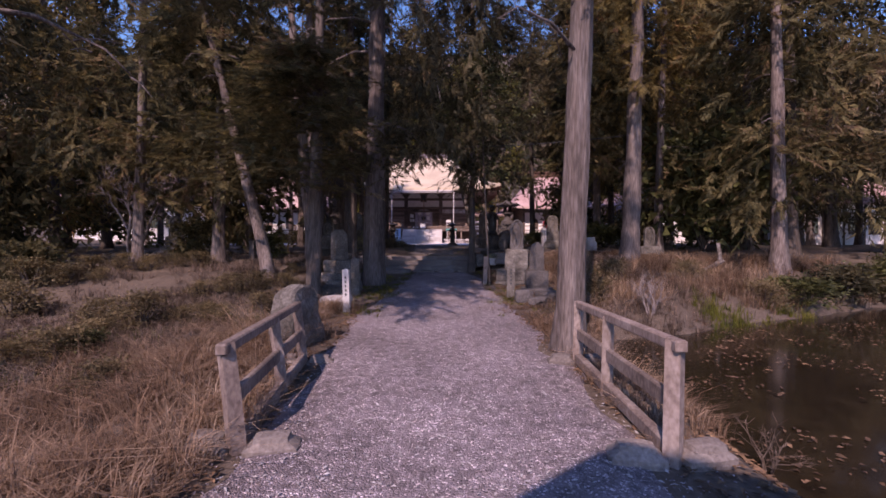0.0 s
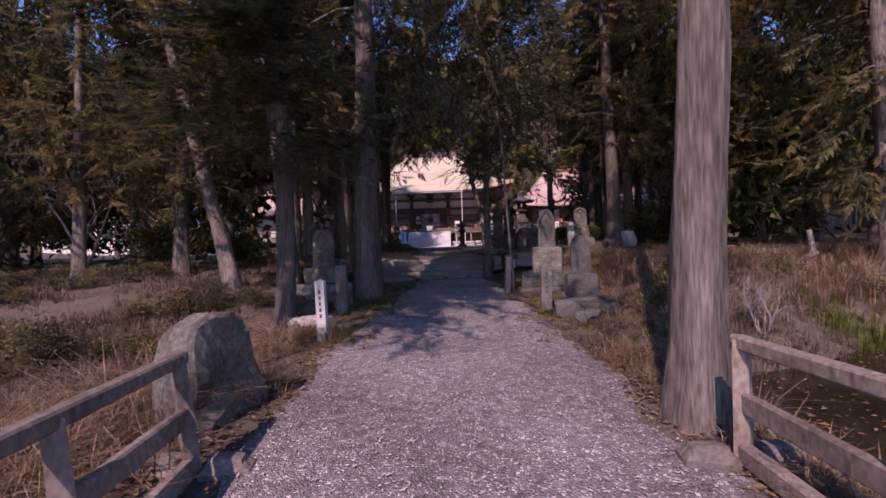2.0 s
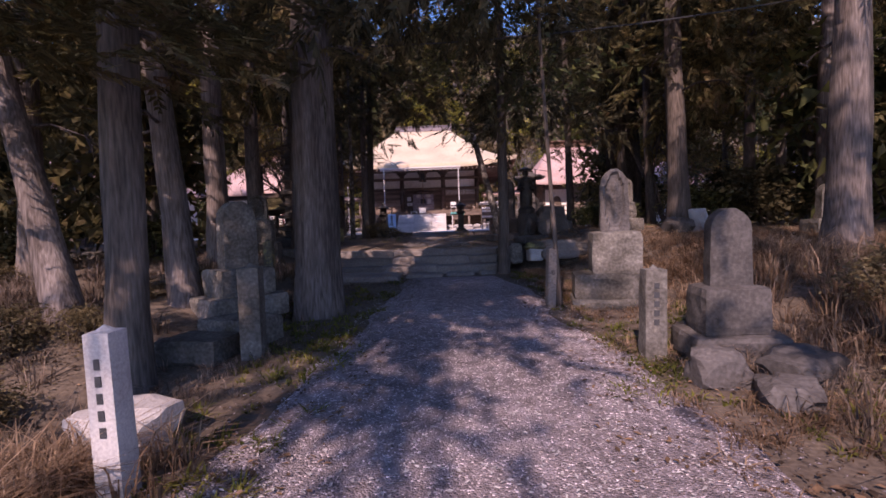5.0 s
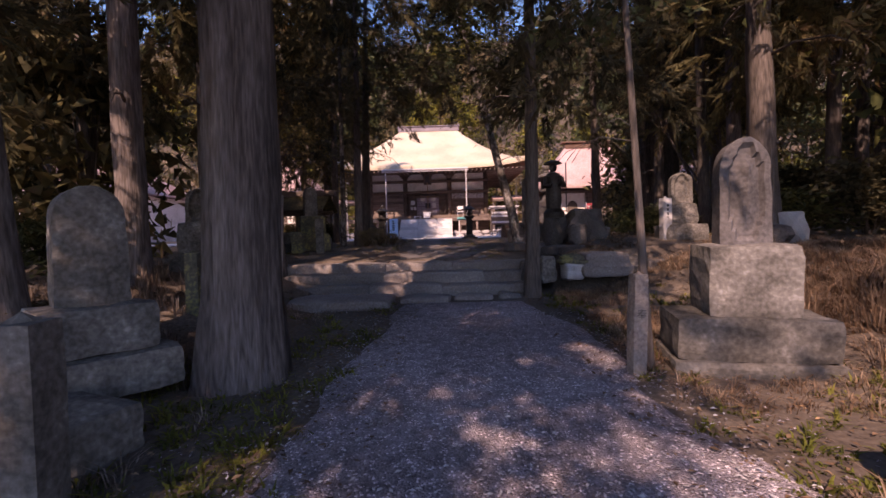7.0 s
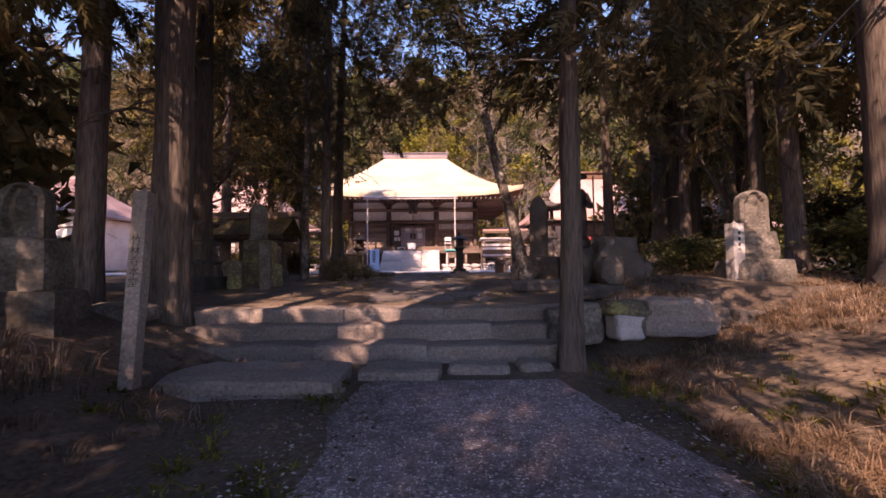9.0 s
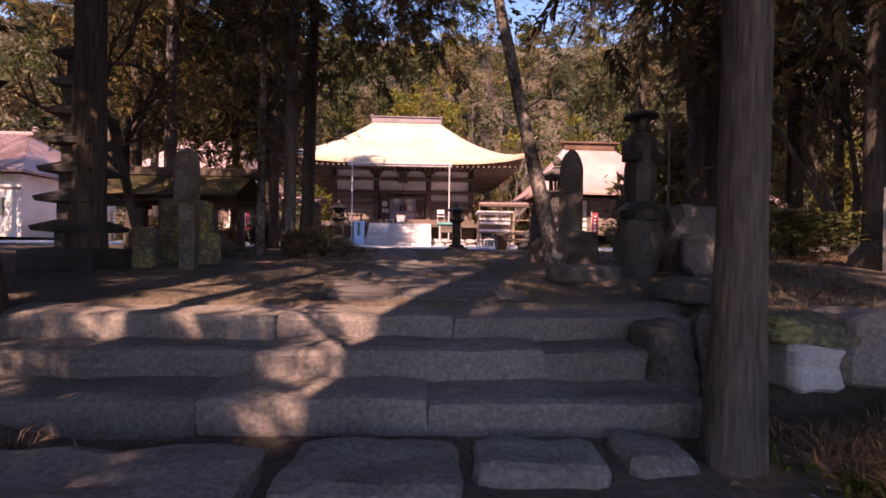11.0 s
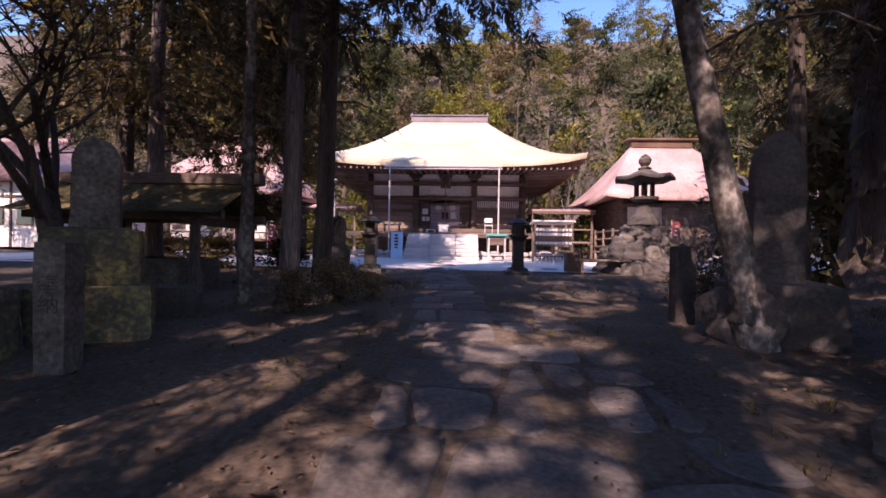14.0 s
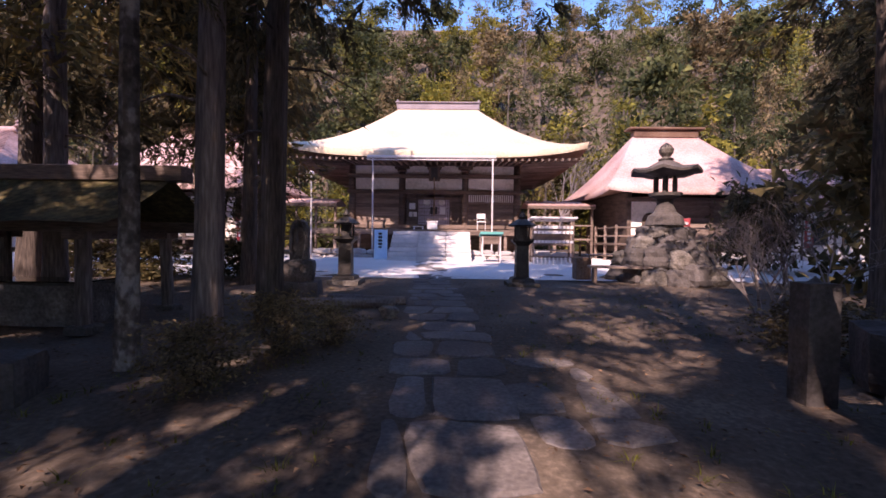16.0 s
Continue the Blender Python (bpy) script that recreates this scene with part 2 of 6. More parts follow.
def box(bm, size, at=(0, 0, 0), rot=(0, 0, 0), bevel=0.0, taper=1.0):
    r = bmesh.ops.create_cube(bm, size=1.0)
    vs = r["verts"]
    for v in vs:
        if v.co.z > 0:
            v.co.x *= taper
            v.co.y *= taper
    bmesh.ops.transform(bm, matrix=pose(*at, *rot) @ Matrix.Diagonal((*size, 1)), verts=vs)
    if bevel:
        es = list({e for v in vs for e in v.link_edges})
        bmesh.ops.bevel(bm, geom=es, offset=bevel, segments=1, affect="EDGES")


def tube(bm, pts, radii, n=8, ridge=0.0, cap=True):
    """A bent, tapering tube through pts; ridge: uneven bark flutes."""
    pts = [Vector(p) for p in pts]
    rings = []
    for i, p in enumerate(pts):
        d = (pts[min(i + 1, len(pts) - 1)] - pts[max(i - 1, 0)]).normalized()
        a = Vector((1, 0, 0)) if abs(d.x) < 0.8 else Vector((0, 1, 0))
        u = d.cross(a).normalized()
        w = d.cross(u)
        ring = []
        for k in range(n):
            th = 2 * math.pi * k / n
            r = radii[i]
            if ridge:
                r *= 1 + ridge * 0.8 * noise.noise((math.cos(th) * 2.6 + p.x, math.sin(th) * 2.6 + p.y, p.z * 0.35))
                r *= 1 + ridge * (1.1 * abs(noise.noise((math.cos(th) * 6.5 + p.y, math.sin(th) * 6.5 + p.x, p.z * 0.7))) - 0.3)
                r *= 1 + 0.2 * ridge * (1 if k % 2 else -1)
            ring.append(bm.verts.new(p + (u * math.cos(th) + w * math.sin(th)) * r))
        rings.append(ring)
    for r0, r1 in zip(rings, rings[1:]):
        for k in range(n):
            bm.faces.new((r0[k], r0[(k + 1) % n], r1[(k + 1) % n], r1[k]))
    if cap:
        bm.faces.new(rings[-1])
        bm.faces.new(list(reversed(rings[0])))


def lathe(bm, profile, n=12, at=(0, 0, 0), square=False):
    """Profile of (radius, height) turned round z; square: four-sided with flat faces."""
    n = 4 if square else n
    off = math.pi / 4 if square else 0
    k2 = math.sqrt(2) if square else 1
    rings = [[bm.verts.new((at[0] + r * k2 * math.cos(2 * math.pi * k / n + off), at[1] + r * k2 * math.sin(2 * math.pi * k / n + off), at[2] + z))
              for k in range(n)] for r, z in profile]
    for r0, r1 in zip(rings, rings[1:]):
        for k in range(n):
            bm.faces.new((r0[k], r0[(k + 1) % n], r1[(k + 1) % n], r1[k]))
    bm.faces.new(list(reversed(rings[0])))
    bm.faces.new(rings[-1])


def rock(bm, size, at=(0, 0, 0), seed=0, rough=0.25, sub=3, rz=0.0, flat=0.0):
    """A weathered boulder: rounded, faceted, uneven."""
    r = bmesh.ops.create_icosphere(bm, subdivisions=sub, radius=0.5)
    rn = random.Random(seed)
    o = Vector((rn.uniform(-50, 50), rn.uniform(-50, 50), rn.uniform(-50, 50)))
    turn = pose(*at, 0, 0, rz)
    for v in r["verts"]:
        c = v.co.copy()
        big = noise.noise(c * 2.4 + o)
        fine = noise.noise(c * 7 + o)
        c *= 1 + rough * big + rough * 0.3 * fine
        c = Vector([math.copysign(min(abs(q), 0.42), q) for q in c]) if flat else c
        v.co = turn @ Vector((c.x * size[0], c.y * size[1], c.z * size[2]))


def block(bm, size, at=(0, 0, 0), seed=0, wear=0.03, rz=0.0, cuts=3, taper=1.0):
    """A hewn stone block with worn corners and uneven faces; at is the middle of its foot."""
    first = len(bm.verts)
    r = bmesh.ops.create_cube(bm, size=1.0)
    es = list({e for v in r["verts"] for e in v.link_edges})
    bmesh.ops.subdivide_edges(bm, edges=es, cuts=cuts, use_grid_fill=True)
    vs = list(bm.verts)[first:]
    o = Vector((seed * 3.7 % 41, seed * 1.9 % 37, seed * 0.7))
    turn = pose(*at, 0, 0, rz)
    for v in vs:
        c = v.co.copy()
        edge = sum(abs(q) > 0.49 for q in c)
        t = taper if c.z > 0 else 1
        p = Vector((c.x * size[0] * t, c.y * size[1] * t, (c.z + 0.5) * size[2]))
        nrm = c.normalized()
        p -= nrm * wear * (0.0, 0.0, 0.7, 1.3)[edge]
        p += nrm * wear * 1.1 * noise.noise(p * 3.0 + o) + nrm * wear * 0.5 * noise.noise(p * 9 + o)
        v.co = turn @ p


def text_bars(name, parent, at, w, h, rows, mat="ink", seed=1):
    """A column of plain bars on a board, in place of writing that cannot be read."""
    rn = random.Random(seed)
    for i in range(rows):
        bm = bmesh.new()
        box(bm, (w * rn.uniform(0.7, 1.0), 0.004, h / rows * 0.62), (at[0], at[1], at[2] + h * (0.5 - (i + 0.5) / rows)))
        part("writing_bar", bm, mat, parent)


def lettering(text, parent, at, size, mat="ink"):
    """Readable characters, one under the other, facing south."""
    cu = bpy.data.curves.new("lettering", "FONT")
    cu.body, cu.size, cu.align_x, cu.align_y, cu.space_line, cu.extrude = "\n".join(text), size, "CENTER", "CENTER", 1.0, 0.001
    cu.materials.append(M[mat])
    ob = new("lettering", cu)
    ob.parent = parent
    ob.matrix_basis = pose(*at, 90, 0, 0)
    return ob


# ---- ground ----
def smooth(a, b, x):
    t = min(1.0, max(0.0, (x - a) / (b - a)))
    return t * t * (3 - 2 * t)


def line(pts, x):
    if x <= pts[0][0]:
        return pts[0][1]
    for (x0, y0), (x1, y1) in zip(pts, pts[1:]):
        if x <= x1:
            return y0 + (y1 - y0) * (x - x0) / (x1 - x0)
    return pts[-1][1]


LOW = [(-30, -0.18), (0, -0.18), (3, -0.18), (5, -0.15), (9.5, -0.12), (13, 0.05), (17, 0.2)]
HIGH = [(17, 0.74), (19, 0.82), (22, 0.98), (30, 1.1), (40, 1.2), (56, 1.25)]


def path_mid(y):
    return line([(0, 0.12), (5, 0.0), (9, -0.12), (12.5, 0.02), (17, 0.0)], y)


def ground_z(x, y, fine=True):
    low = line(LOW, y)
    mid = path_mid(y)
    half = 1.75 + 0.15 * smooth(5, 10, y)
    side = abs(x - mid) - half
    # pond beside the bridge, marsh on the other side
    if x > mid:
        far = smooth(6.0, 9.0, y - 0.5 * max(0.0, x - 3.0))
        low -= (1 - far) * 0.85 * smooth(0.25, 1.5, side)
        low += far * (0.25 * smooth(0.3, 3.0, side) + 0.5 * smooth(9, 17, y) * smooth(0.2, 2.5, side))
    else:
        far = smooth(7.5, 12.5, y)
        low -= (1 - far) * 0.62 * smooth(0.25, 2.2, side)
        low += far * (0.30 * smooth(0.4, 3.0, side) + 0.35 * smooth(10, 17, y) * smooth(0.3, 2.5, side))
    high = line(HIGH, y)
    if x > mid:
        high += 0.24 * smooth(1.8, 4.0, x) * (1 - smooth(21, 27, y))
    edge = 18.25 if -3.8 < x < 1.65 else 17.72
    k = smooth(edge - 0.12, edge + 0.12, y)
    z = low * (1 - k) + high * k
    # the wooded hill behind, and rising woods at both sides
    z += 0.85 * max(0.0, y - 60) * smooth(60, 74, y) * (1 - 0.45 * smooth(110, 170, y))
    z += 2.2 * smooth(26, 60, abs(x)) * smooth(-5, 25, y)
    if fine:
        rough = smooth(0.0, 1.0, side) if y < 17.3 else smooth(0.8, 2.0, abs(x + 1.2)) * 0.6
        if y > 33:
            rough *= 0.15
        heap = 0.42 * (1 - smooth(10, 13, y)) * smooth(-2.2, -3.2, x) if x < -2.2 else 0.0
        z += heap * noise.noise((x * 0.45, y * 0.45, 9.1))
        z += rough * (0.10 * noise.noise((x * 0.7, y * 0.7, 3.1)) + 0.05 * noise.noise((x * 2.3, y * 2.3, 7.7)))
    return z


def spaced(lo, hi, core_lo, core_hi, step):
    out = list(np.arange(core_lo, core_hi + 1e-6, step))
    d, p = step, core_hi
    while p < hi:
        d *= 1.22
        p += d
        out.append(p)
    d, p = step, core_lo
    while p > lo:
        d *= 1.22
        p -= d
        out.insert(0, p)
    return out


def sheet(xs, ys, zf, keep=lambda x, y: True):
    verts = [(x, y, zf(x, y)) for y in ys for x in xs]
    w = len(xs)
    faces = [(j * w + i, j * w + i + 1, (j + 1) * w + i + 1, (j + 1) * w + i)
             for j in range(len(ys) - 1) for i in range(w - 1) if keep((xs[i] + xs[i + 1]) / 2, (ys[j] + ys[j + 1]) / 2)]
    return verts, faces


def sheet_object(name, xs, ys, zf, mat, keep=lambda x, y: True, label="", kind="structure"):
    v, f = sheet(xs, ys, zf, keep)
    me = bpy.data.meshes.new(name)
    me.from_pydata(v, [], f)
    me.materials.append(M[mat])
    me.polygons.foreach_set("use_smooth", [True] * len(me.polygons))
    return tagged(new(name, me), label, "ground", kind=kind)


XS = spaced(-400, 400, -13, 11, 0.24)
YS = spaced(-60, 600, -4, 44, 0.2)
sheet_object("ground", XS, YS, ground_z, "soil", label="brown earth with leaf litter and dry grass")


def strip(name, y0, y1, step, n, half, mat, zf, label, midf=path_mid):
    ys = np.arange(y0, y1 + 1e-6, step)
    verts, faces = [], []
    for j, y in enumerate(ys):
        for i in range(n + 1):
            u = i / n * 2 - 1
            wob = 0.26 * noise.noise((y * 0.9, 5.0 * math.copysign(1, u), 1.3)) + 0.06 * noise.noise((y * 3, 9.0 * math.copysign(1, u), 1.3))
            x = midf(y) + u * (half(y) + wob * abs(u))
            verts.append((x, y, zf(x, y) - 0.03 * (abs(u) > 0.99)))
    w = n + 1
    for j in range(len(ys) - 1):
        for i in range(n):
            faces.append((j * w + i, j * w + i + 1, (j + 1) * w + i + 1, (j + 1) * w + i))
    me = bpy.data.meshes.new(name)
    me.from_pydata(verts, [], faces)
    me.materials.append(M[mat])
    me.polygons.foreach_set("use_smooth", [True] * len(faces))
    return tagged(new(name, me), label, "path", kind="structure")


strip("gravel_path", -12, 16.4, 0.2, 20, lambda y: line([(0, 1.5), (5, 1.5), (8, 1.65), (11, 1.6), (12.5, 1.32), (15, 1.2), (16.4, 1.0)], y), "gravel",
      lambda x, y: ground_z(x, y, False) + 0.022, "grey-mauve crushed gravel path with pale chips")
strip("court_ground", 31.2, 48, 0.4, 24, lambda y: 22, "court", lambda x, y: ground_z(x, y, False) + 0.012,
      "pale raked sand court before the halls", lambda y: -2)
# the pond
wm = bpy.data.meshes.new("water")
wm.from_pydata([(2.2, -30, -0.42), (40, -30, -0.42), (40, 12, -0.42), (2.2, 12, -0.42)], [], [(0, 1, 2, 3)])
wm.materials.append(M["water"])
mm = bpy.data.meshes.new("marsh_water")
mm.from_pydata([(-40, -30, -0.77), (-2.6, -30, -0.77), (-2.6, 10.5, -0.77), (-40, 10.5, -0.77)], [], [(0, 1, 2, 3)])
mm.materials.append(M["water"])
tagged(new("marsh_water", mm), "dark shallow marsh water among dead reeds", "water", kind="structure")
tagged(new("water", wm), "dark still pond water with floating leaves", "water", kind="structure")


# ---- stone steps and terrace walls ----
rs = random.Random(7)
steps = thing("stone_steps", (0, 0, 0), "worn granite steps up to the temple terrace", "steps", kind="structure")
for row, (y0, z0, z1, xa, xb) in enumerate(((17.18, 0.05, 0.41, -3.35, 1.25), (17.57, 0.2, 0.59, -3.45, 1.3), (17.95, 0.3, 0.77, -3.75, 1.6))):
    x = xa
    while x < xb - 0.2:
        w = min(rs.uniform(1.2, 2.4), xb - x)
        bm = bmesh.new()
        block(bm, (w + 0.02, 0.55, z1 - z0), (x + w / 2, y0 + 0.27 + rs.uniform(-0.03, 0.03), z0 + rs.uniform(-0.015, 0.015)), rs.randint(0, 99), 0.03, rs.uniform(-1.0, 1.0), 8)
        part("step_stone", bm, "step", steps)
        x += w
for x, y, w, d, h in ((-2.05, 16.45, 1.8, 0.95, 0.13), (-0.72, 16.75, 0.9, 0.62, 0.09), (0.1, 16.85, 0.7, 0.42, 0.08), (0.72, 16.9, 0.4, 0.35, 0.07)):
    bm = bmesh.new()
    block(bm, (w, d, 0.3), (x, y, 0.19 + h - 0.3), int(x * 10) + 50, 0.04, rs.uniform(-6, 6), 6, 0.9)
    part("step_stone", bm, "step", steps)


def stone_wall(name, run, label, mat="stone", courses=2, size=(0.45, 0.9), height=0.3, depth=0.45, seed=1):
    """A dry wall of uneven stones along the points of run, each (x, y, foot height)."""
    wall = thing(name, (0, 0, 0), label, "wall", kind="structure")
    rn = random.Random(seed)
    for a, b in zip(run, run[1:]):
        va, vb = Vector(a), Vector(b)
        length = (vb - va).length
        ang = math.degrees(math.atan2(vb.y - va.y, vb.x - va.x))
        for c in range(courses):
            s = -rn.uniform(0, 0.2)
            while s < length:
                w = rn.uniform(*size)
                h = height * rn.uniform(0.8, 1.2)
                p = va.lerp(vb, min(1, (s + w / 2) / length))
                bm = bmesh.new()
                if rn.random() < 0.55:
                    block(bm, (w, depth, h), (p.x, p.y + rn.uniform(-0.05, 0.05), p.z + c * height - 0.04), rn.randint(0, 999), 0.05, ang + rn.uniform(-4, 4), 3, rn.uniform(0.85, 1))
                else:
                    rock(bm, (w * 1.12, depth * 1.2, h * 1.25), (p.x, p.y, p.z + c * height + h / 2 - 0.04), rn.randint(0, 999), 0.2, 2, ang, 1)
                part("stone", bm, mat, wall)
                s += w + 0.01
    return wall


stone_wall("terrace_wall_west", [(-3.7, 17.45, 0.4), (-7, 17.4, 0.42), (-14, 17.3, 0.42)], "low dry wall of rough grey stones", seed=3)
east = thing("terrace_wall_east", (0, 0, 0), "low wall of sunlit pale rough stones", "wall", kind="structure")
for k, (x, y, z, w, d, h, taper, mat) in enumerate(((1.5, 17.45, 0.36, 0.3, 0.42, 0.5, 0.9, "stone"), (1.94, 17.42, 0.4, 0.36, 0.4, 0.32, 0.95, "stone_pale"), (1.95, 17.44, 0.7, 0.5, 0.42, 0.15, 0.8, "stone_moss"),
                                                    (2.52, 17.42, 0.46, 0.92, 0.5, 0.44, 0.88, "step"), (3.1, 17.6, 0.5, 0.5, 0.4, 0.3, 0.8, "stone"), (3.5, 17.42, 0.45, 0.56, 0.4, 0.3, 0.8, "stone_dark"), (1.2, 17.7, 0.3, 0.34, 0.5, 0.46, 0.9, "stone"))):
    bm = bmesh.new()
    block(bm, (w, d, h), (x, y, z), 420 + k * 3, 0.04, k * 17 % 11 - 5, 6, taper)
    part("stone", bm, mat, east)
stone_wall("mound_wall", [(-8.2, 16.2, 0.45), (-12.5, 16.0, 0.45)], "tumbled grey stones round a statue mound", "stone", 2, (0.35, 0.7), 0.25, seed=31)

# flagstones of the approach
flags = thing("pavement", (0, 0, 0), "irregular flagstone path to the hall", "pavement", kind="structure")


def flag_mid(y):
    return line([(18, -0.75), (23, -1.0), (34, -1.65), (40, -1.95)], y)




def flagstone(ring, lift):
    """One flush slab with a worn rim and a slightly crowned top."""
    bm = bmesh.new()
    cx_, cy_ = sum(p[0] for p in ring) / len(ring), sum(p[1] for p in ring) / len(ring)
    z_ = lambda px_, py_: ground_z(px_, py_, False) + lift
    top = [bm.verts.new((cx_ + (px_ - cx_) * 0.95, cy_ + (py_ - cy_) * 0.95, z_(px_, py_) + 0.004 * noise.noise((px_ * 5, py_ * 5, 2)))) for px_, py_ in ring]
    low = [bm.verts.new((px_, py_, z_(px_, py_) - 0.014)) for px_, py_ in ring]
    foot = [bm.verts.new((px_, py_, ground_z(px_, py_, False) - 0.08)) for px_, py_ in ring]
    mid = bm.verts.new((cx_, cy_, z_(cx_, cy_) + 0.004))
    n_ = len(ring)
    for i in range(n_):
        k = (i + 1) % n_
        bm.faces.new((mid, top[i], top[k]))
        bm.faces.new((top[i], low[i], low[k], top[k]))
        bm.faces.new((low[i], foot[i], foot[k], low[k]))
    part("flagstone", bm, "flag", flags)


def crazy_paving(y0, y1, midf, halff, stepf, seed, gaps=0.0):
    """Rows of uneven slabs with shared wavering joints; gaps: the share of slabs that are missing."""
    rn = random.Random(seed)
    joint = lambda x, k: 0.13 * noise.noise((x * 1.3, k * 3.7, seed)) + 0.05 * noise.noise((x * 5, k * 2.1, seed))
    y, k = y0, 0
    while y < y1:
        d = stepf(y) * rn.uniform(0.65, 1.3)
        half = halff(y)
        cuts = [-half + rn.uniform(-0.12, 0.12), half + rn.uniform(-0.12, 0.12)]
        cuts += [rn.uniform(-0.6, 0.6) * half for _ in range(rn.choice((1, 1, 2)) if half > 0.4 else rn.choice((0, 1)))]
        cuts.sort()
        slant = [rn.uniform(-0.16, 0.16) for _ in cuts]
        slant[0] = slant[-1] = 0
        for i in range(len(cuts) - 1):
            a, b = cuts[i], cuts[i + 1]
            if b - a < 0.17 or rn.random() < gaps:
                continue
            g = rn.uniform(0.012, 0.03)
            ring = []
            for t in (0.04, 0.3, 0.7, 0.96):
                x = a + g + (b - a - 2 * g) * t
                ring.append((x, y + joint(x, k) + g + (0.05 if t in (0.04, 0.96) else 0.0)))
            for t in (0.3, 0.7):
                ring.append((b - g + slant[i + 1] * t + rn.uniform(-0.02, 0.02), y + joint(b, k) * (1 - t) + joint(b, k + 1) * t + d * t))
            for t in (0.96, 0.7, 0.3, 0.04):
                x = a + slant[i] + g + (b - a + slant[i + 1] - slant[i] - 2 * g) * t
                ring.append((x, y + d + joint(x, k + 1) - g - (0.05 if t in (0.04, 0.96) else 0.0)))
            for t in (0.7, 0.3):
                ring.append((a + g + slant[i] * t + rn.uniform(-0.02, 0.02), y + joint(a, k) * (1 - t) + joint(a, k + 1) * t + d * t))
            flagstone([(x + midf(q), q) for x, q in ring], rn.uniform(0.004, 0.02))
        y += d
        k += 1


crazy_paving(18.5, 38.0, flag_mid, lambda y: line([(18, 0.7), (20, 0.56), (23, 0.47), (30, 0.5), (40, 0.56)], y), lambda y: line([(18, 0.8), (24, 0.62), (34, 0.5)], y), 5)
# sunken, broken paving beside the main line of slabs
crazy_paving(18.7, 24.5, lambda y: line([(18, 0.25), (22, -0.05), (25, -0.35)], y), lambda y: 0.42, lambda y: 0.55, 9, 0.25)


# ---- buildings ----
def hip_roof(bm, hx, hy, ze, rx, zr, up=0.4, thick=0.28, curve=1.5, ns=16, nr=10):
    """Four concave slopes from an upturned eave to a short ridge along x; hx, hy: half sizes at the eave."""
    def outline(s, dz, grow=0.0):
        ax, ay = (hx + grow) * (1 - s) + rx * s, (hy + grow) * (1 - s) + 0.12 * s
        z = ze + (zr - ze) * s ** curve if s > 0 else ze
        pts = []
        for sx, sy, tx, ty in ((-1, -1, 1, -1), (1, -1, 1, 1), (1, 1, -1, 1), (-1, 1, -1, -1)):
            for i in range(ns):
                u = i / ns
                x, yy = sx + (tx - sx) * u, sy + (ty - sy) * u
                lift = up * abs(2 * u - 1) ** 4 * (1 - s) ** 3
                pts.append(Vector((x * ax, yy * ay, z + lift + dz)))
        return pts
    rings = [outline(0, -thick, -0.05), outline(0, 0)] + [outline((j / nr), 0) for j in range(1, nr + 1)]
    vs = [[bm.verts.new(p) for p in r] for r in rings]
    m = len(vs[0])
    for a, b in zip(vs, vs[1:]):
        for i in range(m):
            bm.faces.new((a[i], a[(i + 1) % m], b[(i + 1) % m], b[i]))
    bm.faces.new(vs[-1])


def soffit(bm, hx, hy, ze, wx, wy, zw, up=0.4, ns=16):
    """The boarded underside between the eave and the wall."""
    a, b = [], []
    for sx, sy, tx, ty in ((-1, -1, 1, -1), (1, -1, 1, 1), (1, 1, -1, 1), (-1, 1, -1, -1)):
        for i in range(ns):
            u = i / ns
            x, yy = sx + (tx - sx) * u, sy + (ty - sy) * u
            a.append(bm.verts.new((x * (hx - 0.06), yy * (hy - 0.06), ze + up * abs(2 * u - 1) ** 4)))
            b.append(bm.verts.new((x * wx, yy * wy, zw)))
    m = len(a)
    for i in range(m):
        bm.faces.new((a[i], b[i], b[(i + 1) % m], a[(i + 1) % m]))


def beam(name, parent, size, at, mat="wood_dark", bevel=0.012, label="", rot=(0, 0, 0)):
    bm = bmesh.new()
    box(bm, size, at, rot, bevel)
    return part(name, bm, mat, parent, label)


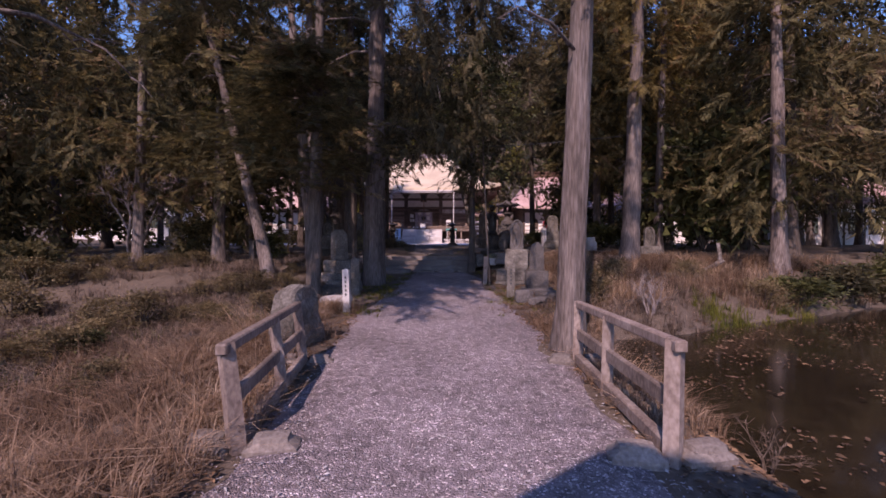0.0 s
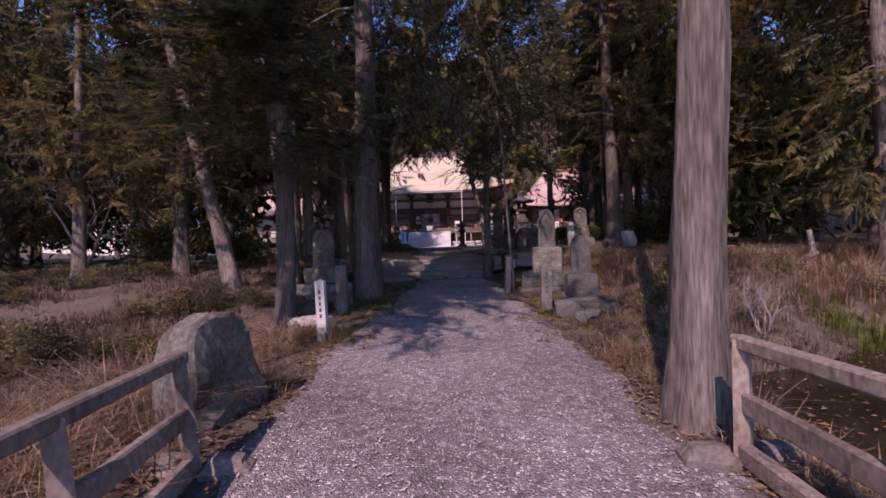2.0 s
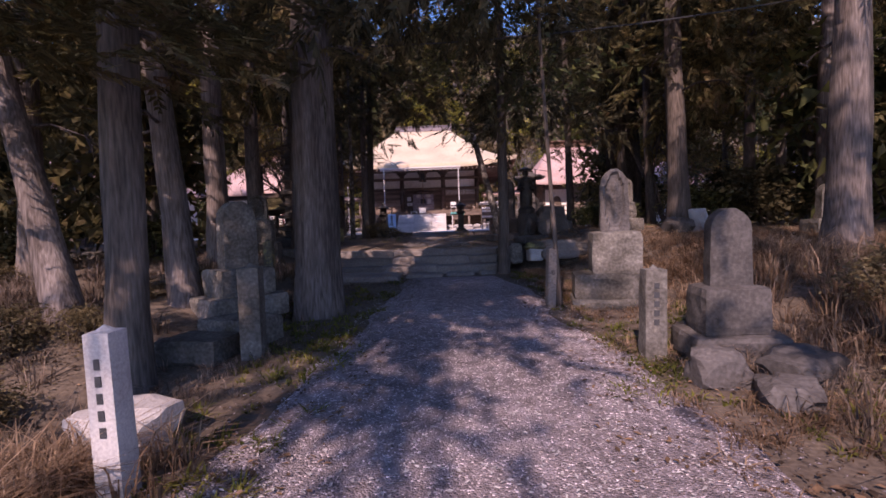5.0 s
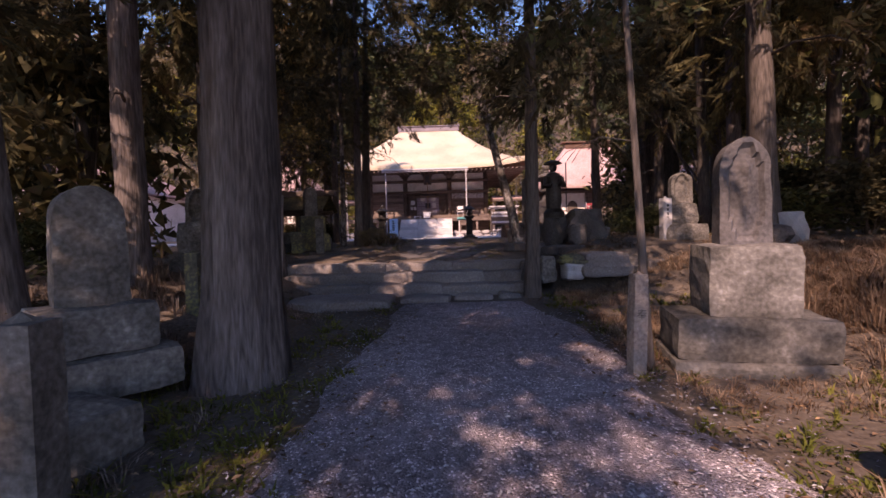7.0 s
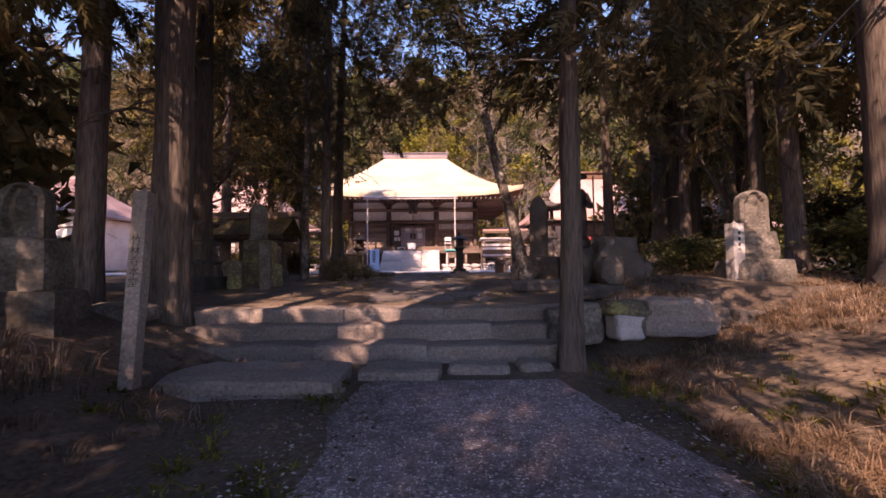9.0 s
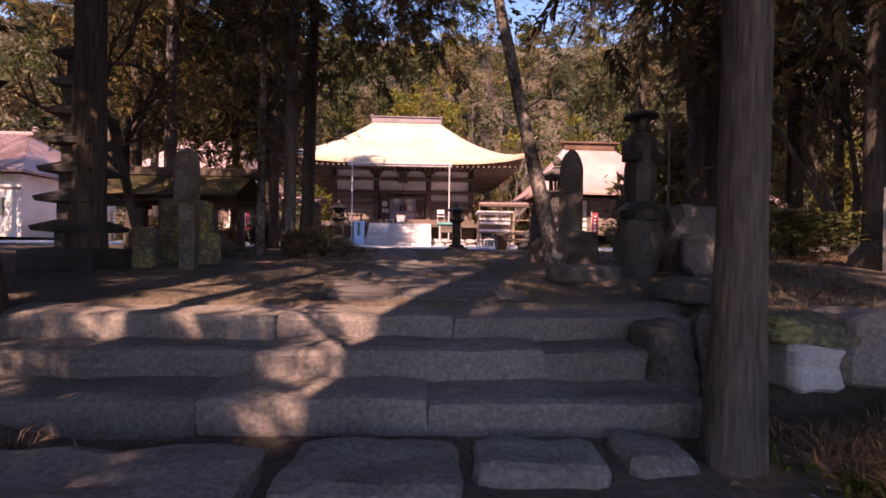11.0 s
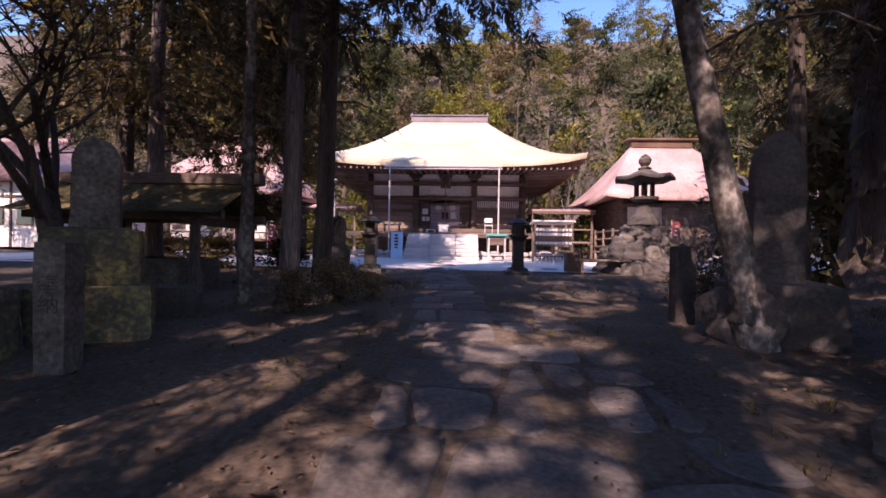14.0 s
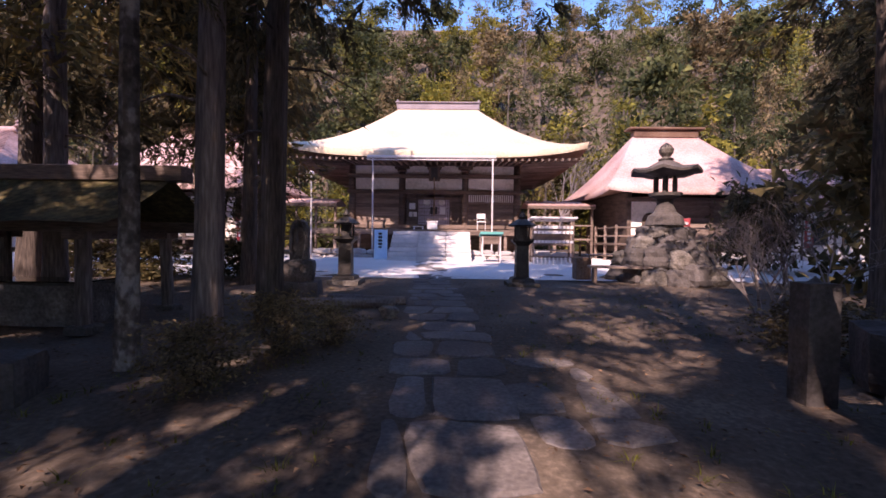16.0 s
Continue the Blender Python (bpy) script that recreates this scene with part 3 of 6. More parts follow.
def main_hall(cx, y_wall, z0):
    """The main hall; its front wall stands at y_wall, its floor 1.4 over the court."""
    hall = thing("temple_hall", (cx, y_wall, z0), "old wooden temple hall with a pale sweeping hipped roof", "temple")
    fl = 1.42
    wx, depth = 4.6, 9.2
    cols = (-4.6, -1.8, 1.72, 4.6)
    ze, zr, ov = 5.25, 9.5, 3.0
    mid = depth / 2
    bm = bmesh.new()
    hip_roof(bm, wx + ov, mid + ov, ze, 2.55, zr, 0.5, 0.3, 1.35)
    roof = part("roof", bm, "roof_main", hall, "pale cream shingled hipped roof with upturned corners", True)
    roof.location = (0, mid, 0)
    bm = bmesh.new()
    soffit(bm, wx + ov, mid + ov, ze - 0.3, wx, mid, ze - 0.05, 0.5)
    s = part("soffit", bm, "roof_edge", hall, "brown boarded underside of the eaves")
    s.location = (0, mid, 0)
    bm = bmesh.new()
    box(bm, (5.3, 0.5, 0.42), (0, mid, zr + 0.15), bevel=0.03)
    box(bm, (5.6, 0.7, 0.08), (0, mid, zr + 0.4), bevel=0.02)
    for sx in (-1, 1):
        box(bm, (0.1, 0.6, 0.62), (sx * 2.66, mid, zr + 0.26), bevel=0.02)
    part("ridge", bm, "ridge", hall, "dark mauve box ridge with a pale cap")
    # rafters under the front eave and both side eaves
    bm = bmesh.new()
    box(bm, (0.09, ov - 0.1, 0.11), (0, 0, 0))
    raf = finish("rafter", bm, "wood_plank")
    n = 46
    for i in range(n):
        x = -wx - ov + 0.25 + (2 * (wx + ov) - 0.5) * i / (n - 1)
        u = abs(x) / (wx + ov)
        share("rafter", raf, hall, pose(x, -ov / 2, ze - 0.30 + 0.5 * u ** 4 * 0.5, 4 + 6 * u ** 4, 0, 0))
    for sx in (-1, 1):
        for i in range(24):
            yy = -1.6 + 12.0 * i / 23
            share("rafter", raf, hall, pose(sx * (wx + ov / 2), yy, ze - 0.30, 4, 0, 90 * sx * -1))
    # pillars, bands, plank walls
    for x in cols:
        for yy in (0, depth):
            bm = bmesh.new()
            tube(bm, [(x, yy, -0.05), (x, yy, ze)], [0.19, 0.18], 14)
            part("pillar", bm, "wood_dark", hall, smooth=True)
    for z, h in ((fl + 0.2, 0.22), (3.55, 0.2), (4.42, 0.22), (ze - 0.12, 0.24)):
        beam("tie_beam", hall, (2 * wx + 0.5, 0.2, h), (0, -0.08, z))
    for a, b in zip(cols, cols[1:]):
        w = b - a - 0.36
        beam("plaster_panel", hall, (w, 0.08, 0.62), ((a + b) / 2, 0.05, 4.0), "plaster", 0, "white plaster panel")
        beam("plaster_panel", hall, (w, 0.08, 0.5), ((a + b) / 2, 0.05, 4.8), "plaster", 0, "white plaster panel")
        if b - a < 3:
            bm = bmesh.new()
            box(bm, (w, 0.06, 0.235), bevel=0.012)
            pl = finish("plank", bm, "wood_plank")
            for i in range(8):
                share("plank", pl, hall, pose((a + b) / 2, 0.03 - 0.008 * (i % 2), fl + 0.42 + 0.238 * i))
    # slatted window band on one bay
    bm = bmesh.new()
    box(bm, (0.05, 0.05, 0.4), bevel=0.005)
    sl = finish("slat", bm, "white")
    for i in range(22):
        share("slat", sl, hall, pose(1.95 + 0.115 * i, -0.045, 3.22))
    # middle bay: doors with lattice, dark upper panel
    beam("door_panel", hall, (3.1, 0.08, 2.0), (-0.04, 0.1, fl + 1.1), "wood_dark", 0.01, "dark door panel")
    beam("transom", hall, (3.2, 0.14, 0.16), (-0.04, 0.0, 3.2))
    for x in (-1.45, -0.98, 0.93, 1.38):
        beam("door_post", hall, (0.12, 0.14, 2.0), (x, 0.0, fl + 1.0))
    door = part("lattice_door", (lambda b: (box(b, (1.74, 0.05, 1.62), (0, 0, 0), bevel=0.01), b)[1])(bmesh.new()), "lattice", hall, "mauve lattice door")
    door.location = (-0.02, 0.0, fl + 0.92)
    bm = bmesh.new()
    box(bm, (0.02, 0.03, 1.62))
    vb = finish("bar", bm, "wood_dark")
    for i in range(13):
        share("bar", vb, door, pose(-0.78 + 0.13 * i, -0.036, 0))
    bm = bmesh.new()
    box(bm, (1.72, 0.03, 0.02))
    hb = finish("bar", bm, "wood_dark")
    for i in range(8):
        share("bar", hb, door, pose(0, -0.042, -0.7 + 0.2 * i))
    # solid black panels; their colour gives the dark inside two openings
    for x in (-0.13, 0.13):
        beam("door_opening", door, (0.15, 0.03, 0.4), (x, -0.055, 0.18), "ink", 0, "black panel standing in for a dark opening in the lattice")
    beam("notice", door, (0.3, 0.02, 0.4), (0.5, -0.06, 0.18), "white", 0, "white paper notice")
    bm = bmesh.new()
    vs = [bm.verts.new(p) for p in ((-0.87, -0.03, 0.81), (0.87, -0.03, 0.81), (0.45, -0.03, 1.02), (0.0, -0.03, 1.2), (-0.45, -0.03, 1.02))]
    bm.faces.new(vs)
    bmesh.ops.solidify(bm, geom=bm.faces[:], thickness=0.04)
    part("gable_panel", bm, "lattice", door, "mauve gabled panel over the lattice")
    for x in (-0.42, 0.42):
        bm = bmesh.new()
        lathe(bm, [(0.2, 0), (0.2, 0.03), (0.05, 0.05)], 12)
        e = part("crest", bm, "plaster", hall, "pale round crest")
        e.matrix_basis = pose(x, -0.02, 3.0, 90, 0, 0)
    for x, z, w, h in ((-1.22, 2.75, 0.34, 0.34), (-1.3, 2.3, 0.2, 0.26), (-1.05, 2.3, 0.2, 0.26)):
        beam("notice", hall, (w, 0.03, h), (x, -0.1, z), "white", 0.01, "white paper notice")
    # name board, gong and rope under the eave
    bm = bmesh.new()
    box(bm, (0.62, 0.08, 0.85), (0, 0, 0), (12, 0, 0), 0.02)
    board = part("name_board", bm, "wood_dark", hall, "dark carved name board")
    board.location = (0, -0.35, 4.55)
    beam("board_field", board, (0.36, 0.03, 0.6), (0, -0.05, 0), "ink", 0, rot=(12, 0, 0))
    bm = bmesh.new()
    tube(bm, [(0, -0.5, 4.3), (0.01, -0.5, 3.2), (0, -0.5, 2.2)], [0.035, 0.035, 0.045], 8)
    part("bell_rope", bm, "straw", hall, "thick straw bell rope")
    for x in (-1.8, 1.72, 0.0):
        bm = bmesh.new()
        for k in range(3):
            box(bm, (0.5 + 0.3 * k, 0.3, 0.12), (x, -0.15, 4.72 + 0.15 * k), bevel=0.02)
        part("bracket", bm, "wood_dark", hall)
    # veranda with posts and rail
    bm = bmesh.new()
    box(bm, (2 * wx + 3.6, 2.5, 0.1), (0, -1.15, fl - 0.05), bevel=0.01)
    part("veranda", bm, "wood_plank", hall, "weathered plank veranda")
    beam("veranda_beam", hall, (2 * wx + 3.6, 0.14, 0.18), (0, -2.33, fl - 0.19))
    bm = bmesh.new()
    box(bm, (0.15, 0.15, 1.15), bevel=0.015)
    vp = finish("veranda_post", bm, "wood_plank")
    for i in range(11):
        x = -6.2 + 1.24 * i
        if abs(x) > 1.7:
            share("veranda_post", vp, hall, pose(x, -2.25, fl - 0.75))
    beam("back_wall", hall, (2 * wx, 0.15, 4.6), (0, depth, 2.9))
    for sx in (-1, 1):
        beam("side_wall", hall, (0.12, depth, 3.9), (sx * wx, mid, 3.3), "wood_plank")
        beam("under_floor", hall, (3.6, 0.1, 1.1), (sx * 3.0, -0.4, 0.6), "wood_dark")
    # gutter with two downpipes
    bm = bmesh.new()
    tube(bm, [(-3.18, -3.1, 4.92), (3.1, -3.1, 4.94)], [0.075, 0.075], 10)
    gut = part("gutter", bm, "pipe", hall, "pale metal eave gutter")
    bm = bmesh.new()
    tube(bm, [(-3.2, -3.1, 4.78), (3.12, -3.1, 4.8)], [0.03, 0.03], 8)
    part("gutter_rail", bm, "pipe", gut)
    for x in (-2.9, 2.95):
        bm = bmesh.new()
        tube(bm, [(x, -3.1, 4.9), (x, -3.1, 0.02)], [0.04, 0.04], 10)
        part("downpipe", bm, "pipe", gut)
    return hall


main_hall(-1.95, 44.05, 1.22)

stairs = thing("hall_stairs", (-1.93, 38.6, 1.2), "broad pale stone stairs up to the hall", "stairs")
for i in range(7):
    for k, (xa, xb) in enumerate(((-1.85, -0.6), (-0.6, 0.7), (0.7, 1.85))):
        bm = bmesh.new()
        block(bm, (xb - xa - 0.008, 3.3 - 0.33 * i, 0.19), ((xa + xb) / 2, 0.33 * i + (3.3 - 0.33 * i) / 2, 0.19 * i - 0.01), i * 5 + k, 0.012, 0, 2)
        part("step_stone", bm, "stair", stairs)
for sx in (-1, 1):
    stone_wall("podium_wall", [(-1.93 + sx * 2.0, 40.9, 1.15), (-1.93 + sx * 6.6, 40.9, 1.15)], "low stone podium edge under the veranda", "stone_pale", 2, (0.5, 1.0), 0.26, seed=60 + sx)


def side_hall(cx, cy, flip, label):
    """A smaller hall with a faded red hipped roof, rail and open veranda."""
    hall = thing("side_hall", (cx, cy, 1.22), label, "temple", "side halls")
    hx, hy, ze, zr = 4.5, 4.2, 3.3, 6.7
    bm = bmesh.new()
    hip_roof(bm, hx, hy, ze, 1.75, zr, 0.18, 0.16, 1.15, 12, 8)
    part("roof", bm, "roof_pink", hall, "faded pinkish-red metal hipped roof", True)
    bm = bmesh.new()
    soffit(bm, hx, hy, ze - 0.17, 3.0, 2.8, ze + 0.15, 0.18, 12)
    part("soffit", bm, "roof_edge", hall)
    bm = bmesh.new()
    box(bm, (3.5, 0.5, 0.42), (0, 0, zr + 0.15), bevel=0.03)
    box(bm, (4.1, 0.8, 0.12), (0, 0, zr + 0.42), bevel=0.03)
    part("ridge", bm, "roof_edge", hall, "dark brown box ridge")
    # seams down the front slope
    for x in (-3.0, -1, 1.0, 3.0):
        for yy in (-2.8, 2.8):
            bm = bmesh.new()
            box(bm, (0.2, 0.2, ze + 0.25), (x, yy, (ze + 0.25) / 2), bevel=0.02)
            part("pillar", bm, "wood_dark", hall)
    for x0, x1, mat, lab in ((-2.9, -1.1, "plaster", "white plaster panel"), (-0.9, 0.9, "wood_plank", "plank door"), (1.1, 2.9, "wood_plank", "plank panel")):
        if flip:
            mat, lab = "plaster", "white plaster panel with an arched window"
        beam("wall_panel", hall, (x1 - x0, 0.1, 2.0), ((x0 + x1) / 2, -2.78, 1.9), mat, 0, lab)
        if flip or mat == "plaster":
            bm = bmesh.new()
            w = 0.36
            pts = [(-w, 0), (w, 0), (w, 0.6)] + [(w * math.cos(a), 0.6 + 0.42 * math.sin(a)) for a in np.linspace(0.3, math.pi - 0.3, 7)] + [(-w, 0.6)]
            vs = [bm.verts.new((x, 0, z)) for x, z in pts]
            f = bm.faces.new(vs)
            r = bmesh.ops.extrude_face_region(bm, geom=[f])
            bmesh.ops.translate(bm, verts=[g for g in r["geom"] if isinstance(g, bmesh.types.BMVert)], vec=(0, -0.06, 0))
            wnd = part("arched_window", bm, "wood_dark", hall, "dark arched lattice window")
            wnd.location = ((x0 + x1) / 2, -2.83, 1.35)
    beam("back_wall", hall, (6, 0.12, 3.2), (0, 2.8, 1.8))
    for sx in (-1, 1):
        beam("side_wall", hall, (0.12, 5.5, 3.0), (sx * 3.0, 0, 1.9), "wood_plank")
    beam("tie_beam", hall, (6.4, 0.16, 0.2), (0, -2.9, 3.0))
    bm = bmesh.new()
    box(bm, (8.0, 7.4, 0.1), (0, 0, 0.8), bevel=0.01)
    part("veranda", bm, "wood_plank", hall, "weathered plank veranda")
    bm = bmesh.new()
    box(bm, (0.12, 0.12, 1.75), bevel=0.01)
    po = finish("rail_post", bm, "wood_plank")
    for i in range(6):
        share("rail_post", po, hall, pose(-3.9 + 1.56 * i, -3.6, 0.85))
        share("rail_post", po, hall, pose((-1 if not flip else 1) * 3.9, -3.6 + 1.4 * i, 0.85))
    for z in (1.2, 1.6):
        beam("rail", hall, (8.0, 0.07, 0.08), (0, -3.6, z), "wood_plank")
        beam("rail", hall, (0.07, 7.2, 0.08), ((-1 if not flip else 1) * 3.9, 0, z), "wood_plank")
    return hall


side_hall(10.7, 44.0, False, "smaller wooden hall with a faded red hipped roof")
side_hall(-14.6, 44.0, True, "smaller hall with white walls and arched windows")
for cx, w, sx in ((4.9, 3.6, 1), (-8.9, 3.4, -1)):
    cor = thing("corridor", (cx, 44.2, 1.22), "covered wooden corridor with a pale pink metal roof", "corridor", "corridors")
    bm = bmesh.new()
    box(bm, (w, 1.3, 0.08), (0, -0.6, 2.95), (12, 0, 0), 0.01)
    box(bm, (w, 1.3, 0.08), (0, 0.6, 2.95), (-12, 0, 0), 0.01)
    part("roof", bm, "roof_pink", cor, "pale pink sheet roof")
    beam("fascia", cor, (w, 0.06, 0.2), (0, -1.2, 2.72), "wood_dark")
    beam("floor", cor, (w, 1.8, 0.1), (0, 0, 1.0), "wood_plank")
    beam("rail", cor, (w, 0.06, 0.08), (0, -0.9, 1.75), "wood_plank")
    for i in range(4):
        beam("post", cor, (0.12, 0.12, 2.8), (-w / 2 + 0.1 + i * (w - 0.2) / 3, -0.9, 1.4), "wood_plank")


def tiled_house(name, at, hx, hy, wall_h, ridge_h, label, rz=0, mat="tile"):
    """A plain white-walled house with a gabled roof of rows of tiles."""
    h = thing(name, at, label, "house", rz=rz)
    bm = bmesh.new()
    box(bm, (2 * hx, 2 * hy, wall_h), (0, 0, wall_h / 2))
    part("wall", bm, "plaster", h, "white plaster wall")
    bm = bmesh.new()
    hip_roof(bm, hx + 0.7, hy + 0.7, wall_h + 0.1, hx * 0.55, ridge_h, 0.06, 0.12, 1.0, 10, 6)
    roof = part("roof", bm, mat, h, "brown tiled roof")
    bm = bmesh.new()
    tube(bm, [(-hx * 0.6, 0, ridge_h + 0.12), (hx * 0.6, 0, ridge_h + 0.12)], [0.2, 0.2], 10)
    part("ridge", bm, mat, h)
    bm = bmesh.new()
    lathe(bm, [(0.2, 0), (0.26, 0.12), (0.12, 0.24), (0.2, 0.36), (0.03, 0.52)], 10, (hx * 0.6, 0, ridge_h + 0.2))
    part("finial", bm, mat, h)
    # tile rows on the south slope
    bm = bmesh.new()
    tube(bm, [(0, 0, 0), (0, 1, 0)], [0.045, 0.045], 6)
    row = finish("tile_row", bm, mat)
    n = int((2 * hx + 1.2) / 0.28)
    for i in range(n):
        x = -hx - 0.6 + i * 0.28
        k = min(1.0, (hx + 0.7 - abs(x)) / (hx * 0.45 + 0.7))
        run = Vector((0, (hy + 0.58) * k, (ridge_h - wall_h - 0.1) * k))
        if run.length < 0.3:
            continue
        m = Matrix.Translation((x, -hy - 0.7, wall_h + 0.14)) @ pose(0, 0, 0, math.degrees(math.atan2(run.z, run.y)), 0, 0) @ Matrix.Diagonal((1, run.length, 1, 1))
        share("tile_row", row, roof, m)
    for i in range(int(hx * 2 / 1.8)):
        x = -hx + 0.9 + 1.8 * i
        beam("post", h, (0.14, 0.06, wall_h), (x - 0.9, -hy - 0.02, wall_h / 2), "wood_dark")
        wn_ = beam("window", h, (1.0, 0.06, 1.1), (x, -hy - 0.02, wall_h * 0.48), "wood_dark", 0.01, "dark lattice window")
        beam("pane", wn_, (0.86, 0.02, 0.96), (x, -hy - 0.055, wall_h * 0.48), "glass", 0)
    beam("sill_beam", h, (2 * hx, 0.08, 0.12), (0, -hy - 0.04, wall_h * 0.78), "wood_dark")
    return h


tiled_house("house", (-31.5, 46.0, 1.4), 6.6, 4.0, 3.8, 7.0, "white-walled house with a brown tiled roof among trees")
tiled_house("house", (29, 33, 1.0), 6.5, 3.5, 2.9, 5.0, "long white-walled house with a red-brown roof behind the trees", 12, "roof_pink")
tiled_house("house", (21, 48, 1.2), 4, 3.5, 3.0, 5.4, "house with a red-brown roof beside the side hall", 0, "tile")


# water pavilion with a mossy roof
pav = thing("water_pavilion", (-6.5, 25.5, 1.0), "small open wash pavilion with a mossy bark roof", "pavilion")
for sy in (-1, 1):
    for sx in (-1, 1):
        bm = bmesh.new()
        tube(bm, [(sx * 1.25, sy * 0.75, 0), (sx * 1.22, sy * 0.72, 1.25)], [0.085, 0.08], 10)
        part("post", bm, "bark", pav)
        bm = bmesh.new()
        block(bm, (0.28, 0.28, 0.12), (sx * 1.25, sy * 0.75, 0), 5, 0.02)
        part("post_stone", bm, "stone", pav)
    beam("beam", pav, (3.4, 0.12, 0.16), (0, sy * 0.73, 1.28), "wood_dark")
for sx in (-1, 1):
    beam("beam", pav, (0.12, 1.9, 0.14), (sx * 1.22, 0, 1.18), "wood_dark")
bm = bmesh.new()
for sy in (-1, 1):
    rows_ = []
    for j in range(7):
        t = j / 6
        yy, zz = sy * 1.15 * (1 - t), 1.30 + 0.62 * t ** 1.25
        rows_.append([bm.verts.new((x, yy, zz + 0.02 * noise.noise((x * 2, yy * 3, 1)))) for x in np.linspace(-1.8, 1.8, 14)])
    for a, b in zip(rows_, rows_[1:]):
        for i in range(13):
            bm.faces.new((a[i], a[i + 1], b[i + 1], b[i]))
bmesh.ops.solidify(bm, geom=bm.faces[:], thickness=0.12)
part("roof", bm, "moss_roof", pav, "brown bark roof patched with yellow moss")
beam("ridge_beam", pav, (4.0, 0.26, 0.2), (0, 0, 1.97), "wood_dark")
bm = bmesh.new()
block(bm, (2.0, 0.9, 0.55), (0, 0, 0), 77, 0.04)
part("basin", bm, "stone", pav, "stone water basin")
beam("water_surface", pav, (1.6, 0.6, 0.02), (0, 0, 0.552), "water", 0)


# ---- trees ----
def leaf_mesh(name, verts, size, mat):
    me = bpy.data.meshes.new(name)
    n = len(verts) // size
    me.from_pydata(verts.tolist(), [], np.arange(size * n).reshape(-1, size).tolist())
    me.materials.append(M[mat])
    return me


def branch_lines(rn, branches, h0, h1, rmax, top, belly, rise):
    """Where the branches leave the trunk, which way, and how long they are."""
    t = rn.rand(branches) ** 0.9
    az = rn.uniform(0, 2 * math.pi, branches)
    d = np.stack([np.cos(az), np.sin(az), rn.uniform(*rise, branches)], 1)
    length = rmax * np.interp(t, [0, belly, 1], [0.6, 1.0, top]) * rn.uniform(0.5, 1.15, branches)
    return h0 + (h1 - h0) * t, d, length


def crown_mesh(name, seed, mat, h0, h1, rmax, branches, per, leaf, droop=0.35, spread=0.28, top=0.15, belly=0.25, broad=True):
    """Small leaves scattered along branches; uneven, with gaps."""
    rn = np.random.RandomState(seed)
    H, D, L0 = branch_lines(rn, branches, h0, h1, rmax, top, belly, (-0.2, 0.7))
    s = rn.rand(branches, per) ** 0.6
    pts = np.stack([np.zeros_like(s), np.zeros_like(s), np.repeat(H[:, None], per, 1)], 2) + D[:, None, :] * (s * L0[:, None])[:, :, None]
    pts[:, :, 2] -= droop * L0[:, None] * s ** 2
    pts += rn.normal(0, spread, pts.shape) * (0.35 + 0.65 * s)[:, :, None] * np.array([1, 1, 0.55])
    out = np.repeat(D[:, None, :], per, 1) + rn.normal(0, 0.6, pts.shape)
    pts, out = pts.reshape(-1, 3), out.reshape(-1, 3)
    n = len(pts)
    out[:, 2] -= 0.4
    out /= np.linalg.norm(out, axis=1)[:, None]
    side = np.cross(out, rn.normal(0, 1, (n, 3)))
    side /= np.linalg.norm(side, axis=1)[:, None] + 1e-6
    L = (leaf * rn.uniform(0.6, 1.5, n))[:, None]
    W = L * rn.uniform(0.22, 0.4, n)[:, None]
    return leaf_mesh(name, np.stack([pts - side * W * 0.8, pts + out * L * 0.35 + side * W, pts + out * L], 1).reshape(-1, 3), 3, mat)


def spray_crown(name, seed, mat, h0, h1, rmax, branches, sprays, blades_n, length, droop=0.45, top=0.15, belly=0.25):
    """Flat, fern-like cedar sprays that hang from drooping branches."""
    rn = np.random.RandomState(seed)
    H, D, L0 = branch_lines(rn, branches, h0, h1, rmax, top, belly, (-0.05, 0.4))
    s = rn.rand(branches, sprays) ** 0.55
    p = np.stack([np.zeros_like(s), np.zeros_like(s), np.repeat(H[:, None], sprays, 1)], 2) + D[:, None, :] * (s * L0[:, None])[:, :, None]
    p[:, :, 2] -= droop * L0[:, None] * s ** 2
    p += rn.normal(0, 0.16, p.shape) * np.array([1, 1, 0.5])
    a = np.repeat(D[:, None, :], sprays, 1) * rn.uniform(0.4, 1.1, s.shape)[:, :, None] + rn.normal(0, 0.5, p.shape)
    a[:, :, 2] -= rn.uniform(0.1, 0.9, s.shape)
    p, a = p.reshape(-1, 3), a.reshape(-1, 3)
    n = len(p)
    a /= np.linalg.norm(a, axis=1)[:, None]
    w = np.cross(a, np.array([0, 0, 1.0]) + rn.normal(0, 0.45, (n, 3)))
    w /= np.linalg.norm(w, axis=1)[:, None] + 1e-6
    S = length * rn.uniform(0.6, 1.35, n)
    tris = []
    for k in range(blades_n):
        f = k / blades_n
        sgn = 1 if k % 2 else -1
        root = p + a * (S * f)[:, None]
        ang = 0.75 - 0.35 * f
        d = a * math.cos(ang) + w * sgn * math.sin(ang) + rn.normal(0, 0.16, (n, 3))
        d[:, 2] -= 0.18
        b = (S * 0.29 * (1 - 0.5 * f) * rn.uniform(0.7, 1.3, n))[:, None]
        t = np.cross(d, np.cross(a, w)) + rn.normal(0, 0.3, (n, 3))
        t /= np.linalg.norm(t, axis=1)[:, None] + 1e-6
        tris.append(np.stack([root - t * b * 0.16, root + t * b * 0.18 + d * b * 0.3, root + d * b], 1))
    return leaf_mesh(name, np.concatenate(tris).reshape(-1, 3), 3, mat)


